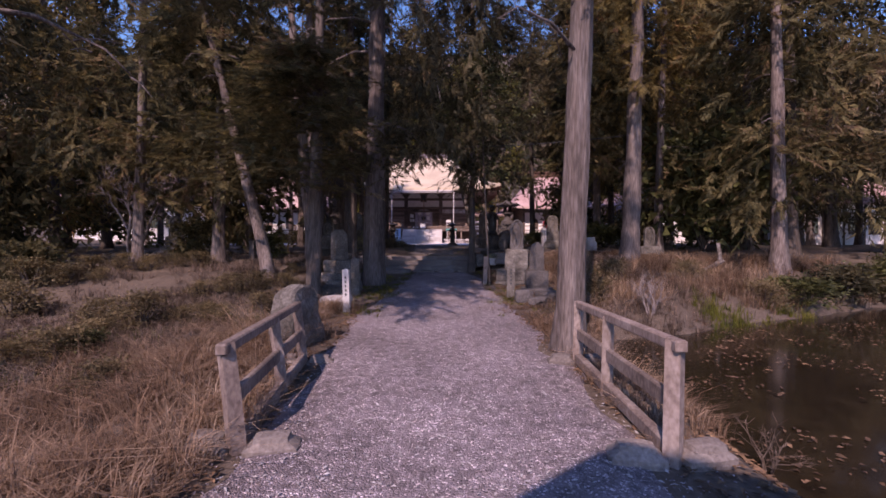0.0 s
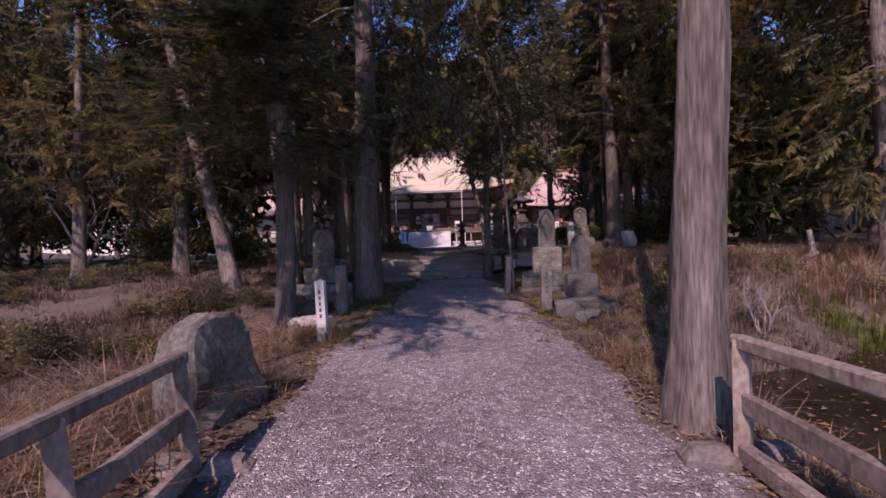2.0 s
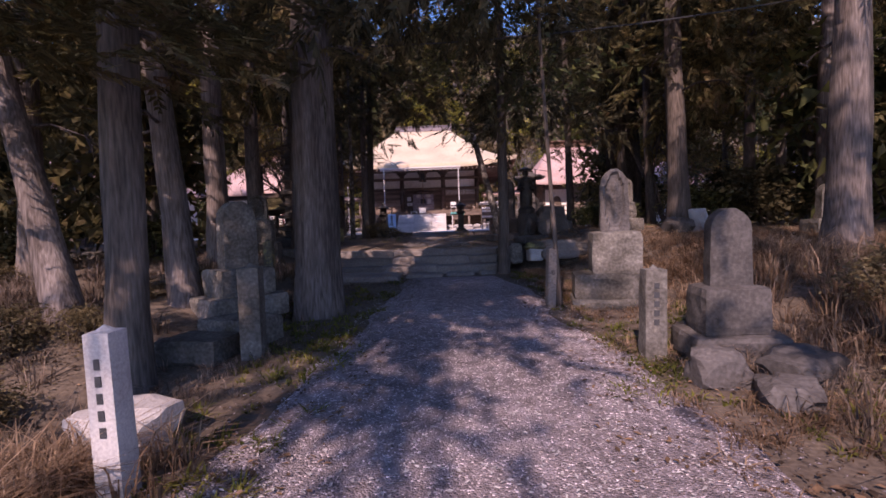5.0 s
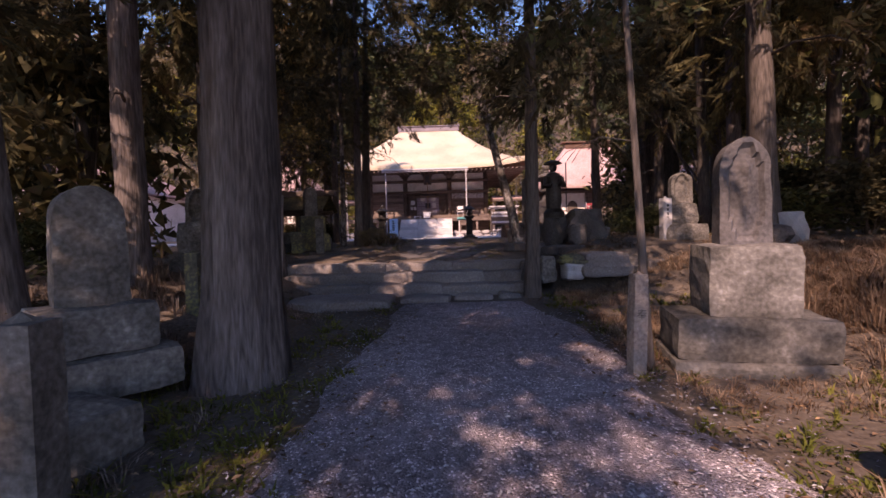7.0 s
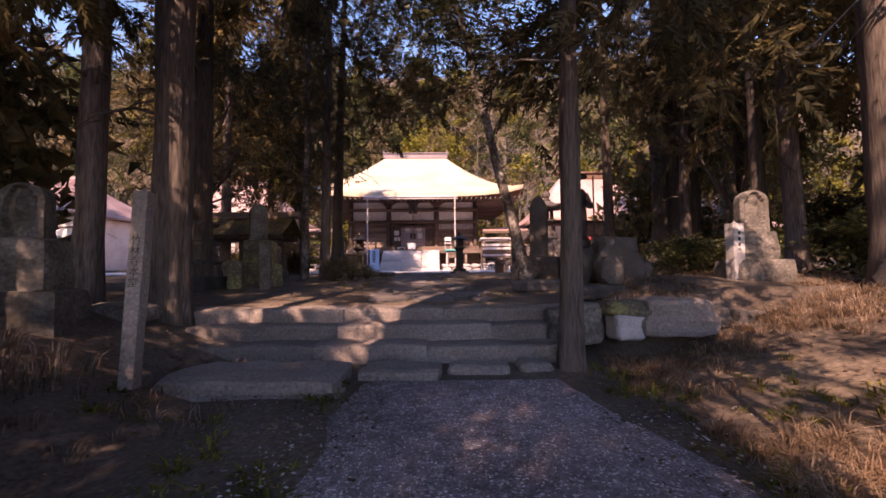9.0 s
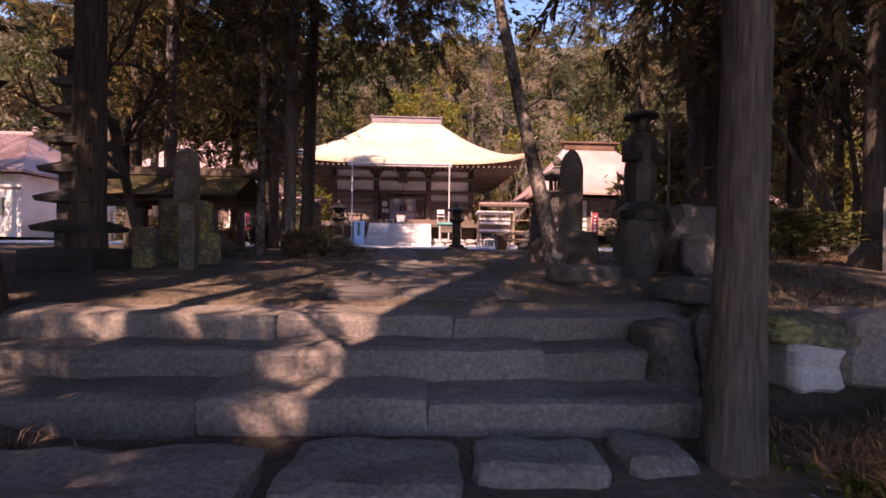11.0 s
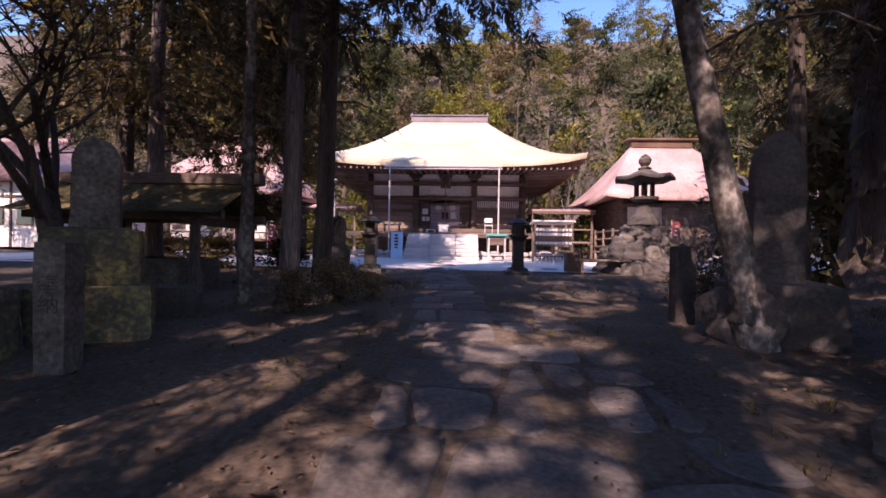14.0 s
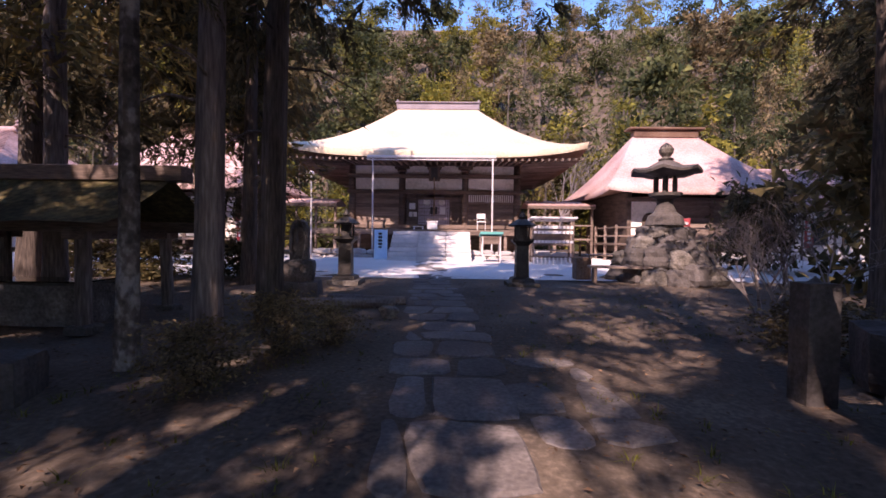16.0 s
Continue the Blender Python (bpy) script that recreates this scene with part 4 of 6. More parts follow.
def bent(at_top, h, n, seed, wob=0.06):
    rn = random.Random(seed)
    pts = []
    for i in range(n + 1):
        t = i / n
        pts.append(Vector((at_top[0] * t + wob * math.sin(3 * t + seed) * t, at_top[1] * t + wob * math.cos(4 * t + seed * 2) * t, h * t)))
    return pts


def trunk_mesh(name, r, h, mat, seed, lean=(0, 0), n=14, stubs=8, h0=3.0, limb=1.4, flare=1.45):
    bm = bmesh.new()
    seg = 22
    pts = bent(lean, h, seg, seed)
    rad = []
    for i in range(seg + 1):
        t = i / seg
        z = t * h
        rad.append(r * (1 - 0.8 * t) * (1 + (flare - 1) * math.exp(-z / 0.35)))
    fine = [pts[0] + Vector((0, 0, -0.25)), pts[0]] + [pts[0].lerp(pts[1], k) for k in (0.25, 0.5)] + pts[1:]
    fr = [rad[0] * 1.1, rad[0]] + [r * (1 + (flare - 1) * math.exp(-k * h / seg / 0.35)) for k in (0.25, 0.5)] + rad[1:]
    tube(bm, fine, fr, n, 0.3)
    main = finish(name, bm, mat, True)
    limbs = []
    rn = random.Random(seed + 5)
    for k in range(stubs):
        z = h0 * 0.75 + (h - h0) * rn.random() * 0.75
        i = min(seg - 1, int(z / h * seg))
        p = pts[i].lerp(pts[i + 1], z / h * seg - i)
        az = rn.uniform(0, 6.28)
        L = limb * rn.uniform(0.4, 1.2)
        d = Vector((math.cos(az), math.sin(az), rn.uniform(-0.15, 0.3)))
        q = [p, p + d * L * 0.4 + Vector((0, 0, 0.05)), p + d * L * 0.8 - Vector((0, 0, 0.1 * L)), p + d * L - Vector((0, 0, 0.3 * L))]
        bm = bmesh.new()
        tube(bm, q, [r * 0.15, r * 0.1, r * 0.06, 0.006], 5)
        for _ in range(4):
            a = q[1].lerp(q[3], rn.random())
            e = a + Vector((rn.uniform(-0.5, 0.5), rn.uniform(-0.5, 0.5), rn.uniform(-0.4, 0.15))) * L * 0.6
            tube(bm, [a, a.lerp(e, 0.5) + Vector((0, 0, 0.04)), e], [r * 0.05, r * 0.035, 0.004], 4)
        limbs.append(finish("limb", bm, mat, True))
    return main, limbs


def tree(name, at, r, h, crown, crown_fit, label, mat="bark", lean=(0, 0), seed=1, group="", n=14, stubs=10, h0=3.0, limb=1.15, flare=1.3, trunk=None, heavy=(0, 0), upper=None):
    """crown_fit: (scale across, scale up, foot height) of the shared crown mesh; heavy: the side it grows to; upper: fit of a second, upper crown."""
    t = thing(name, (at[0], at[1], ground_z(at[0], at[1]) - 0.03), label, "tree", group)
    if trunk is None:
        trunk = trunk_mesh("trunk", r, h, mat, seed, lean, n, stubs, h0, limb, flare)
    share("trunk", trunk[0], t)
    for lm in trunk[1]:
        share("limb", lm, t)
    if crown is not None:
        w, u, z = crown_fit
        share("crown", crown, t, Matrix.Translation((lean[0] * 0.6 + heavy[0], lean[1] * 0.6 + heavy[1], z)) @ pose(0, 0, 0, 0, 0, (seed * 67) % 360) @ Matrix.Diagonal((w, w, u, 1)))
        if upper:
            w, u, z = upper
            share("crown", crown, t, Matrix.Translation((lean[0] * 0.8, lean[1] * 0.8, z)) @ pose(0, 0, 0, 0, 0, (seed * 41) % 360) @ Matrix.Diagonal((w, w, u, 1)))
    return t


# crowns: foot at 0, about 9 high, 2.6 across the half
CR = {
    "a": spray_crown("crown", 1, "needle", 0, 9.5, 2.7, 104, 15, 24, 0.52),
    "b": spray_crown("crown", 2, "needle_warm", 0, 9.5, 2.7, 108, 15, 24, 0.52),
    "c": spray_crown("crown", 3, "needle_dark", 0, 10.0, 2.9, 98, 14, 24, 0.54),
    "d": spray_crown("crown", 4, "needle", 0, 10.0, 2.8, 76, 14, 24, 0.52),
    "dense": spray_crown("crown", 10, "needle_dark", 0, 10.0, 2.9, 140, 15, 22, 0.54, 0.5),
    "thin": spray_crown("crown", 5, "needle_dark", 0, 7.0, 1.9, 50, 16, 13, 0.4),
    "leafy": crown_mesh("crown", 6, "leaf_green", 0, 4.0, 1.6, 70, 70, 0.085, 0.15, 0.3),
    "wood_a": spray_crown("crown", 7, "needle", 0, 11.0, 3.0, 92, 12, 8, 1.1),
    "wood_b": spray_crown("crown", 8, "needle_warm", 0, 11.0, 3.0, 92, 12, 8, 1.1),
    "wood_c": spray_crown("crown", 9, "needle_dark", 0, 11.0, 3.0, 92, 12, 8, 1.1),
}
CEDAR = "tall cedar with fissured grey-brown bark and drooping sprays"
tree("cedar_tree", (1.74, 5.93), 0.183, 15, CR["d"], (0.9, 0.9, 5.4), "tall straight cedar at the end of the bridge rail", "bark", (0.35, -0.2), 1, n=30, h0=4.5, limb=1.5)
tree("cedar_tree", (5.8, 13.4), 0.27, 15, CR["b"], (1.0, 1.0, 5.2), CEDAR, "bark", (0.5, 0.2), 2, h0=4.0)
tree("cedar_tree", (-4.8, 12.0), 0.17, 12, CR["d"], (1.15, 0.7, 2.7), "leaning cedar with fissured grey-brown bark and drooping sprays", "bark", (-3.2, 0.9), 3)
tree("cedar_tree", (-3.8, 12.75), 0.18, 14, CR["d"], (1.0, 0.3, 3.1), CEDAR, "bark", (-1.2, 0.3), 4, heavy=(0.4, -1.3), upper=(0.8, 0.5, 8.8))
tree("cedar_tree", (-3.3, 10.95), 0.18, 14, CR["a"], (0.9, 0.36, 3.0), CEDAR, "bark_dark", (0.3, 0.2), 5, heavy=(-0.3, -0.7), upper=(0.6, 0.4, 9.6))
tree("cedar_tree", (-2.1, 13.15), 0.31, 18, CR["dense"], (1.1, 1.4, 4.2), "large cedar with deeply fissured bark beside the gravel path", "bark", (0.15, 0.3), 6, heavy=(1.9, -0.5), n=34, limb=1.6, h0=4.5, flare=1.18)
tree("cedar_tree", (-4.7, 15.4), 0.2, 15, CR["a"], (1.0, 1.0, 3.7), CEDAR, "bark", (-0.1, 0.1), 7, heavy=(0.2, 0.5))
tree("cedar_tree", (-3.85, 17.9), 0.25, 17, CR["a"], (1.0, 1.15, 5.0), CEDAR, "bark_dark", (0.1, 0.1), 8, n=24, heavy=(1.2, 0.2))
tree("cedar_tree", (-5.3, 18.4), 0.19, 15, CR["d"], (1.0, 1.0, 4.3), CEDAR, "bark", (0.1, 0.1), 9)
tree("cedar_tree", (-4.9, 20.6), 0.19, 15, CR["c"], (1.0, 1.0, 4.0), CEDAR, "bark_dark", (0.1, 0.1), 10)
tree("cedar_tree", (-3.4, 25.5), 0.16, 15, CR["dense"], (1.15, 0.95, 4.9), "cedar whose drooping boughs hang over the flagstone path", "bark_dark", (0.35, 0.2), 11, heavy=(2.0, -0.4))
tree("cedar_tree", (-3.35, 23.95), 0.135, 13, CR["c"], (0.9, 1.0, 3.8), CEDAR, "bark", (0.1, 0.1), 12)
tree("cedar_tree", (-3.75, 23.45), 0.085, 9, CR["thin"], (0.8, 0.8, 3.4), "slender tree with shoots round its foot", "bark_patch", (0.05, 0.0), 13)
tree("cedar_tree", (1.12, 16.85), 0.12, 13, CR["dense"], (1.0, 1.0, 3.4), "thin dark-barked tree beside the stone steps", "bark_dark", (0.05, 0.05), 14, heavy=(0.6, 0.3))
tree("old_cedar", (8.3, 27.5), 0.8, 22, CR["c"], (1.4, 1.4, 5.6), "huge old cedar with a broad buttressed trunk", "bark_dark", (0.2, 0.2), 15, n=26, flare=1.35, stubs=0, h0=5)
# cedar added for its crown's shade on the terrace and steps
tree("cedar_tree", (6.6, 21.2), 0.14, 15, CR["c"], (1.0, 1.0, 5.0), CEDAR, "bark_dark", (-0.3, 0.0), 23)
# cedar added to shade the roof of the wash pavilion
tree("cedar_tree", (-5.6, 29.6), 0.16, 14, CR["c"], (0.9, 1.0, 3.2), CEDAR, "bark_dark", (0.1, 0.1), 24)
tree("leaning_tree", (1.72, 21.8), 0.13, 8.5, CR["leafy"], (1.7, 0.9, 3.9), "leaning evergreen with pale patchy bark", "bark_patch", (-2.1, -0.4), 16, stubs=7, limb=1.2)
tree("young_tree", (1.43, 13.2), 0.04, 7.4, CR["leafy"], (1.2, 1.1, 3.0), "slim young tree with sparse yellow-green leaves", "bark_dark", (-0.35, 0.1), 17, n=9, stubs=6, h0=2.6, limb=0.8, flare=1.2)

tree("cedar_tree", (5.5, 26.4), 0.17, 15, CR["c"], (1.0, 1.0, 4.0), CEDAR, "bark_dark", (-0.2, 0.1), 22)
# unseen spreading cedars beside the marsh, added so their limbs shade the path
tree("cedar_tree", (-6.9, 4.9), 0.3, 14, CR["a"], (1.05, 0.68, 6.2), "unseen spreading cedar beside the marsh, added to shade the path", "bark", (3.6, 0.3), 18, h0=5.0, limb=2.2, heavy=(1.3, 1.4))
tree("cedar_tree", (-8.4, 2.4), 0.28, 15, CR["b"], (1.15, 0.95, 7.6), "unseen spreading cedar beside the marsh, added to shade the path", "bark", (5.0, 0.5), 19, h0=6.0, limb=2.2, heavy=(1.6, 1.2))

for k, (x, y, r, key, fit) in enumerate(((-9.3, 28.2, 0.2, "dense", (1.25, 1.0, 3.7)), 
                                          (-7.0, 33.5, 0.17, "c", (1.0, 1.0, 4.4)), (7.2, 25.0, 0.16, "c", (1.1, 1.0, 4.0)), (-8.8, 19.5, 0.2, "c", (1.2, 1.0, 3.6)))):
    tree("cedar_tree", (x, y), r, 15, CR[key], fit, "dark cedar on the shaded terrace", "bark_dark", (0.2, 0.1), 110 + k, group="terrace cedars")

# trunks of the woods at both sides
rw = random.Random(11)
wood_trunks = [trunk_mesh("trunk", rw.uniform(0.16, 0.28), 15, ("bark", "bark_dark")[k % 2], 40 + k, (rw.uniform(-0.6, 0.6), rw.uniform(-0.6, 0.6)), 10, 12, 2.5, 1.1) for k in range(5)]
spots = [(5.6, 17.6), (8.2, 16.5), (9.6, 12.3), (12.5, 15.5), (9.2, 20.3), (7.7, 21.6), (11.5, 22), (13, 18.5), (16, 14), (10.5, 27), (15, 25), (18, 20), (14.8, 30), (20, 27),
         (-7.5, 14.4), (-9.5, 13.4), (-15, 14), (-17, 19), (-16, 26), (-20, 23), (-20, 15), (-17.5, 22.5), (-7.3, 26.6), (-6.6, 31.5), (-11.6, 33),
         (-14, 10), (-19, 9), (-25, 14), (-24, 20), (17, 10), (22, 14), (24, 20), (28, 12), (21, 7), (-26, 27), (27, 28), (-30, 9), (32, 18), (16, 36), (19, 40), (-31, 20), (31, 36), (-22, 32), (-27, 37), (-19, 29), (19, 23), (23, 27), (14, 33), (26, 24)]
for k, (x, y) in enumerate(spots):
    near = abs(x) < 10.6 and y < 24
    key = rw.choice(("a", "b", "d")) if near else rw.choice(("wood_a", "wood_b", "wood_c"))
    s = rw.uniform(0.9, 1.3)
    tree("cedar_tree", (x, y), 0.2, 15, CR[key], (1.0 * s, 1.05 * s, rw.uniform(2.0, 3.0) if y < 17 else rw.uniform(3.0, 4.4) if abs(x) < 14 else rw.uniform(1.4, 3.0)), "tall cedar of the dark wood beside the temple grounds", seed=60 + k, group="woodland cedars", trunk=rw.choice(wood_trunks))


tree("cedar_tree", (-7.6, 31.2), 0.15, 13, CR["dense"], (1.0, 0.9, 1.6), "dark low-branched cedar before the court", "bark_dark", (0.1, 0.1), 131)

# evergreen shrubs under the trees
SH = [crown_mesh("leaves", 20 + k, ("leaf_green", "needle_dark", "needle", "dry_leaf")[k], 0.1, 1.6, 1.2, 60, 46, (0.155, 0.155, 0.155, 0.1)[k], 0.2, 0.22, 0.5, broad=True) for k in range(4)]


def shrub(at, s, k, label, h=1.0, rz=0):
    t = thing("shrub", (at[0], at[1], ground_z(*at)), label, "shrub", "undergrowth", rz)
    bm = bmesh.new()
    rn = random.Random(int(at[0] * 31 + at[1] * 17))
    for i in range(7):
        a = rn.uniform(0, 6.28)
        tube(bm, [(0, 0, -0.1), (0.25 * s * math.cos(a), 0.25 * s * math.sin(a), 0.5 * s * h), (0.6 * s * math.cos(a), 0.6 * s * math.sin(a), 1.1 * s * h)], [0.03, 0.02, 0.006], 5)
    part("woody_base", bm, "bark_dark", t)
    share("leaves", SH[k], t, Matrix.Diagonal((s, s, s * h, 1)))


for x, y, s, k, h in ((7.2, 19.2, 0.9, 0, 0.7), (5.6, 21.5, 0.7, 0, 0.6), (-2.9, 23.0, 0.38, 3, 0.8), (-2.65, 24.0, 0.45, 3, 0.8), (-2.3, 24.6, 0.35, 3, 0.7), (2.6, 24.2, 0.5, 3, 0.7),
                      (-9, 15.6, 0.8, 2, 1.0), (-6.6, 16.3, 0.6, 0, 0.9), (8.2, 18.3, 1.0, 1, 0.9), (4.4, 20.6, 0.5, 0, 0.8), (8.8, 10.6, 0.7, 0, 0.6), (10.4, 11.3, 0.8, 1, 0.7), (12.2, 12.0, 0.9, 0, 0.7), (7.6, 10.2, 0.5, 3, 0.7), (13.8, 12.6, 1.0, 1, 0.8),
                      (-6.2, 30.6, 0.75, 1, 0.7), (-8.3, 30.2, 0.8, 2, 0.7), (-10.2, 30.7, 0.85, 1, 0.75)):
    shrub((x, y), s, k, "low evergreen shrub on the terrace", h, x * 40)
for i in range(40):
    side = -1 if i % 2 else 1
    x = (rw.uniform(8.5, 30) if side > 0 else rw.uniform(-32, -9))
    y = rw.uniform(11 if abs(x) > 11 else 16, 40)
    if (x > 5 and y > 38) or (x < -8 and y > 30) or (x > 16 and 27 < y < 38) or (x > 9 and 0.72 < x / y < 1.2) or (x < -8 and y > 19 and 0.7 < -x / (y - 17) < 1.3):
        continue
    shrub((x, y), rw.uniform(1.2, 2.4), rw.randrange(3), "dark evergreen thicket under the cedars", rw.uniform(0.9, 1.5), i * 50)


# bare branching shrubs
def bare(name, at, h, seed, label, spread=0.5, levels=4, mat="twig", r=0.05, stems=3):
    twigs = bmesh.new()
    t = thing(name, (at[0], at[1], ground_z(*at)), label, "tree")
    rn = random.Random(seed)

    def grow(p, d, L, rad, lev):
        q = p + d * L * 0.5 + Vector((rn.uniform(-1, 1), rn.uniform(-1, 1), rn.uniform(-0.5, 1))) * L * 0.06
        e = q + (d + Vector((rn.uniform(-1, 1), rn.uniform(-1, 1), rn.uniform(-0.6, 0.6))) * 0.2).normalized() * L * 0.5
        if lev >= levels - 1:
            stem = bmesh.new()
            tube(stem, [p, q, e], [rad, rad * 0.8, rad * 0.6], 7)
            part("stem" if lev == levels else "limb", stem, mat, t)
        else:
            tube(twigs, [p, q, e], [rad, rad * 0.8, rad * 0.6], 5 if lev > 1 else 3, cap=False)
        if lev == 0:
            return
        for _ in range(rn.choice((2, 3, 3))):
            nd = (d + Vector((rn.uniform(-1, 1), rn.uniform(-1, 1), rn.uniform(-0.5, 0.8))) * spread * 1.3).normalized()
            grow(q.lerp(e, rn.random()), nd, L * rn.uniform(0.55, 0.8), rad * 0.55, lev - 1)
    for s in range(stems):
        a = rn.uniform(0, 6.28)
        grow(Vector((0, 0, -0.1)), Vector((math.cos(a) * 0.35, math.sin(a) * 0.35, 1)).normalized(), h * 0.4, r, levels)
    tagged(part("twig_mass", twigs, mat, t), kind="stuff")
    return t


bare("bare_tree", (-10.6, 14.6), 4.2, 1, "small bare tree with grey tangled twigs", 0.75, 5, r=0.06)
bare("bare_shrub", (2.75, 24.6), 2.0, 2, "bare twiggy shrub beside the stone lantern", 0.7, 5, "twig", 0.018, 4)
bare("bare_shrub", (3.4, 26.0), 1.8, 3, "bare twiggy shrub beside the stone lantern", 0.7, 5, "twig", 0.018, 4)
bare("bare_tree", (7.9, 22.8), 7.5, 4, "bare many-stemmed tree behind the statue", 0.5, 4, "bark_dark", 0.07, 3)
bare("bare_tree", (-5.6, 22.9), 5.0, 5, "dark bare tree with crooked limbs", 0.7, 5, "bark_dark", 0.1, 2)
bare("bare_shrub", (2.5, 3.3), 0.7, 8, "dry twigs leaning over the pond edge", 0.9, 3, "straw_grey", 0.008, 4)
bare("bare_shrub", (4.2, 8.7), 1.1, 6, "bare twigs on the pond bank", 0.8, 4, "twig", 0.015, 5)

# the wooded hill behind the halls
HC = [crown_mesh("crown", 70 + k, mat, 0, 7.5, 3.0, 34, 76, 0.34, 0.12, 0.4, 0.4, 0.35, True) for k, mat in enumerate(("hill_a", "hill_a", "hill_b", "hill_c"))]
HC += [spray_crown("crown", 76 + k, mat, 0, 9.0, 2.3, 62, 7, 6, 0.95, 0.35, 0.1, 0.2) for k, mat in enumerate(("hill_c", "hill_a"))]
HT = trunk_mesh("trunk", 0.22, 8.5, "bark_dark", 90, (0.3, 0.2), 8, 0, 2)
for i in range(145):
    x = -66 + 132 * ((i * 0.618) % 1.0) + rw.uniform(-2, 2)
    y = 58 + 46 * (i / 145) ** 1.25 + rw.uniform(-2, 2)
    t = thing("hill_tree", (x, y, ground_z(x, y, False) - 0.2), "bushy tree in green and yellow leaf on the hillside", "tree", "trees on the hill")
    share("trunk", HT[0], t)
    s = rw.uniform(1.0, 1.75)
    share("crown", rw.choice(HC), t, Matrix.Translation((0.1, 0, 0.5)) @ pose(0, 0, 0, 0, 0, i * 77 % 360) @ Matrix.Diagonal((s, s, s * rw.uniform(0.9, 1.35), 1)))
for i in range(46):
    x, y = -50 + 100 * i / 45 + rw.uniform(-1, 1), 56.5 + rw.uniform(0, 6)
    t = thing("hill_tree", (x, y, ground_z(x, y, False) - 0.2), "bushy yellow-green tree at the foot of the hill", "tree", "trees at the hill foot")
    share("trunk", HT[0], t)
    s = rw.uniform(0.6, 1.0)
    share("crown", HC[(2, 0, 4, 1, 2, 5)[i % 6]], t, Matrix.Translation((0, 0, 0.4)) @ pose(0, 0, 0, 0, 0, i * 57 % 360) @ Matrix.Diagonal((s, s, s * rw.uniform(0.8, 1.3), 1)))
for k, (x, y) in enumerate(((7.5, 56.5), (1.0, 58), (16, 57), (-8, 57.5))):
    bare("bare_tree", (x, y), 9.5, 20 + k, "tall bare tree with pinkish twigs behind the hall", 0.5, 5, "twig", 0.12, 3)


# undergrowth that covers the slope
rn_ = np.random.RandomState(17)
n_ = 16000
px_, py_ = rn_.uniform(-60, 60, n_), 55.5 + 52 * rn_.rand(n_) ** 1.3
pz_ = np.array([ground_z(a, b, False) for a, b in zip(px_, py_)]) + rn_.uniform(0.0, 1.5, n_)
c_ = np.stack([px_, py_, pz_], 1)
d_, e_ = rn_.normal(0, 0.33, (n_, 3)), rn_.normal(0, 0.33, (n_, 3))
tagged(new("undergrowth", leaf_mesh("undergrowth", np.stack([c_ - d_ * 0.5, c_ + e_, c_ + d_], 1).reshape(-1, 3), 3, "hill_a")), "dark green undergrowth covering the hillside", "undergrowth", kind="stuff")


# ---- bridge rails, gate, near stones ----
def rail_fence(near, far, h_near, h_far, lean, label):
    """Three posts, three rails, and a stone at each end."""
    f = thing("wooden_fence", (0, 0, 0), label, "fence", "bridge rails")
    a, b = Vector(near), Vector(far)
    hs = (h_near, (h_near + h_far) / 2 - 0.03, h_far)
    for k, t in enumerate((0.0, 0.56, 1.0)):
        p = a.lerp(b, t)
        h = hs[k]
        w = 0.105 if k == 0 else 0.085
        bm = bmesh.new()
        tube(bm, [p + Vector((0, 0, -0.1)), p + Vector((lean * 0.5, 0.01, h * 0.5)), p + Vector((lean, 0.02, h))], [w * 0.72, w * 0.7, w * 0.68], 4, 0.05)
        part("post", bm, "wood_fence", f)
    up = (0.93, 0.5, 0.1)
    for k, u in enumerate(up):
        p = a + Vector((lean * u, 0, h_near * u))
        q = b + Vector((lean * u, 0, h_far * u))
        d = q - p
        bm = bmesh.new()
        mid_ = (p + q) / 2
        box(bm, (0.055 if k == 1 else 0.085, d.length + (0.16 if k == 0 else 0.0), (0.085, 0.13, 0.12)[k]), (0, 0, 0), (0, 0, 0), 0.012)
        rail = part("rail", bm, "wood_fence", f)
        rail.matrix_basis = Matrix.Translation(mid_ + Vector((0, 0, 0.03 if k == 0 else 0))) @ d.to_track_quat("Y", "Z").to_matrix().to_4x4()
    for p, s in ((a, 1.15), (b, 0.95)):
        for sx in (-1, 1):
            bm = bmesh.new()
            block(bm, (0.34 * s, 0.2 * s, 0.16 * s), (p.x + sx * 0.21 * s, p.y + 0.03, p.z - 0.03), int(p.x * 100) + sx, 0.02, sx * 9, 3, 0.7)
            part("foot_stone", bm, "step", f)
    return f


rail_fence((-1.51, 3.16, -0.2), (-1.73, 5.35, -0.16), 0.82, 0.76, -0.1, "weathered wooden rail along the marsh side of the bridge")
rail_fence((1.60, 2.98, -0.18), (1.66, 5.3, -0.14), 0.87, 0.76, 0.02, "weathered wooden rail along the pond side of the bridge")

gate = thing("wooden_gate", (-0.65, -3.4, 0), "roofed timber gate at the start of the path", "gate")
for sx, ang, run in ((-1, 48, 1.7), (1, 20, 3.6)):
    beam("post", gate, (0.24, 0.24, 4.2), (sx * (1.0 if sx < 0 else 2.9), 0, 2.05), "wood_dark")
    bm = bmesh.new()
    box(bm, (run, 2.4, 0.14), (0, 0, 0), (0, 0, 0), 0.02)
    slope = part("roof_slope", bm, "tile", gate)
    slope.matrix_basis = Matrix.Translation((0, 0, 5.1)) @ pose(0, 0, 0, 0, sx * ang, 0) @ Matrix.Translation((sx * run / 2, 0, 0))
beam("lintel", gate, (4.4, 0.22, 0.3), (0.95, 0, 3.7), "wood_dark")

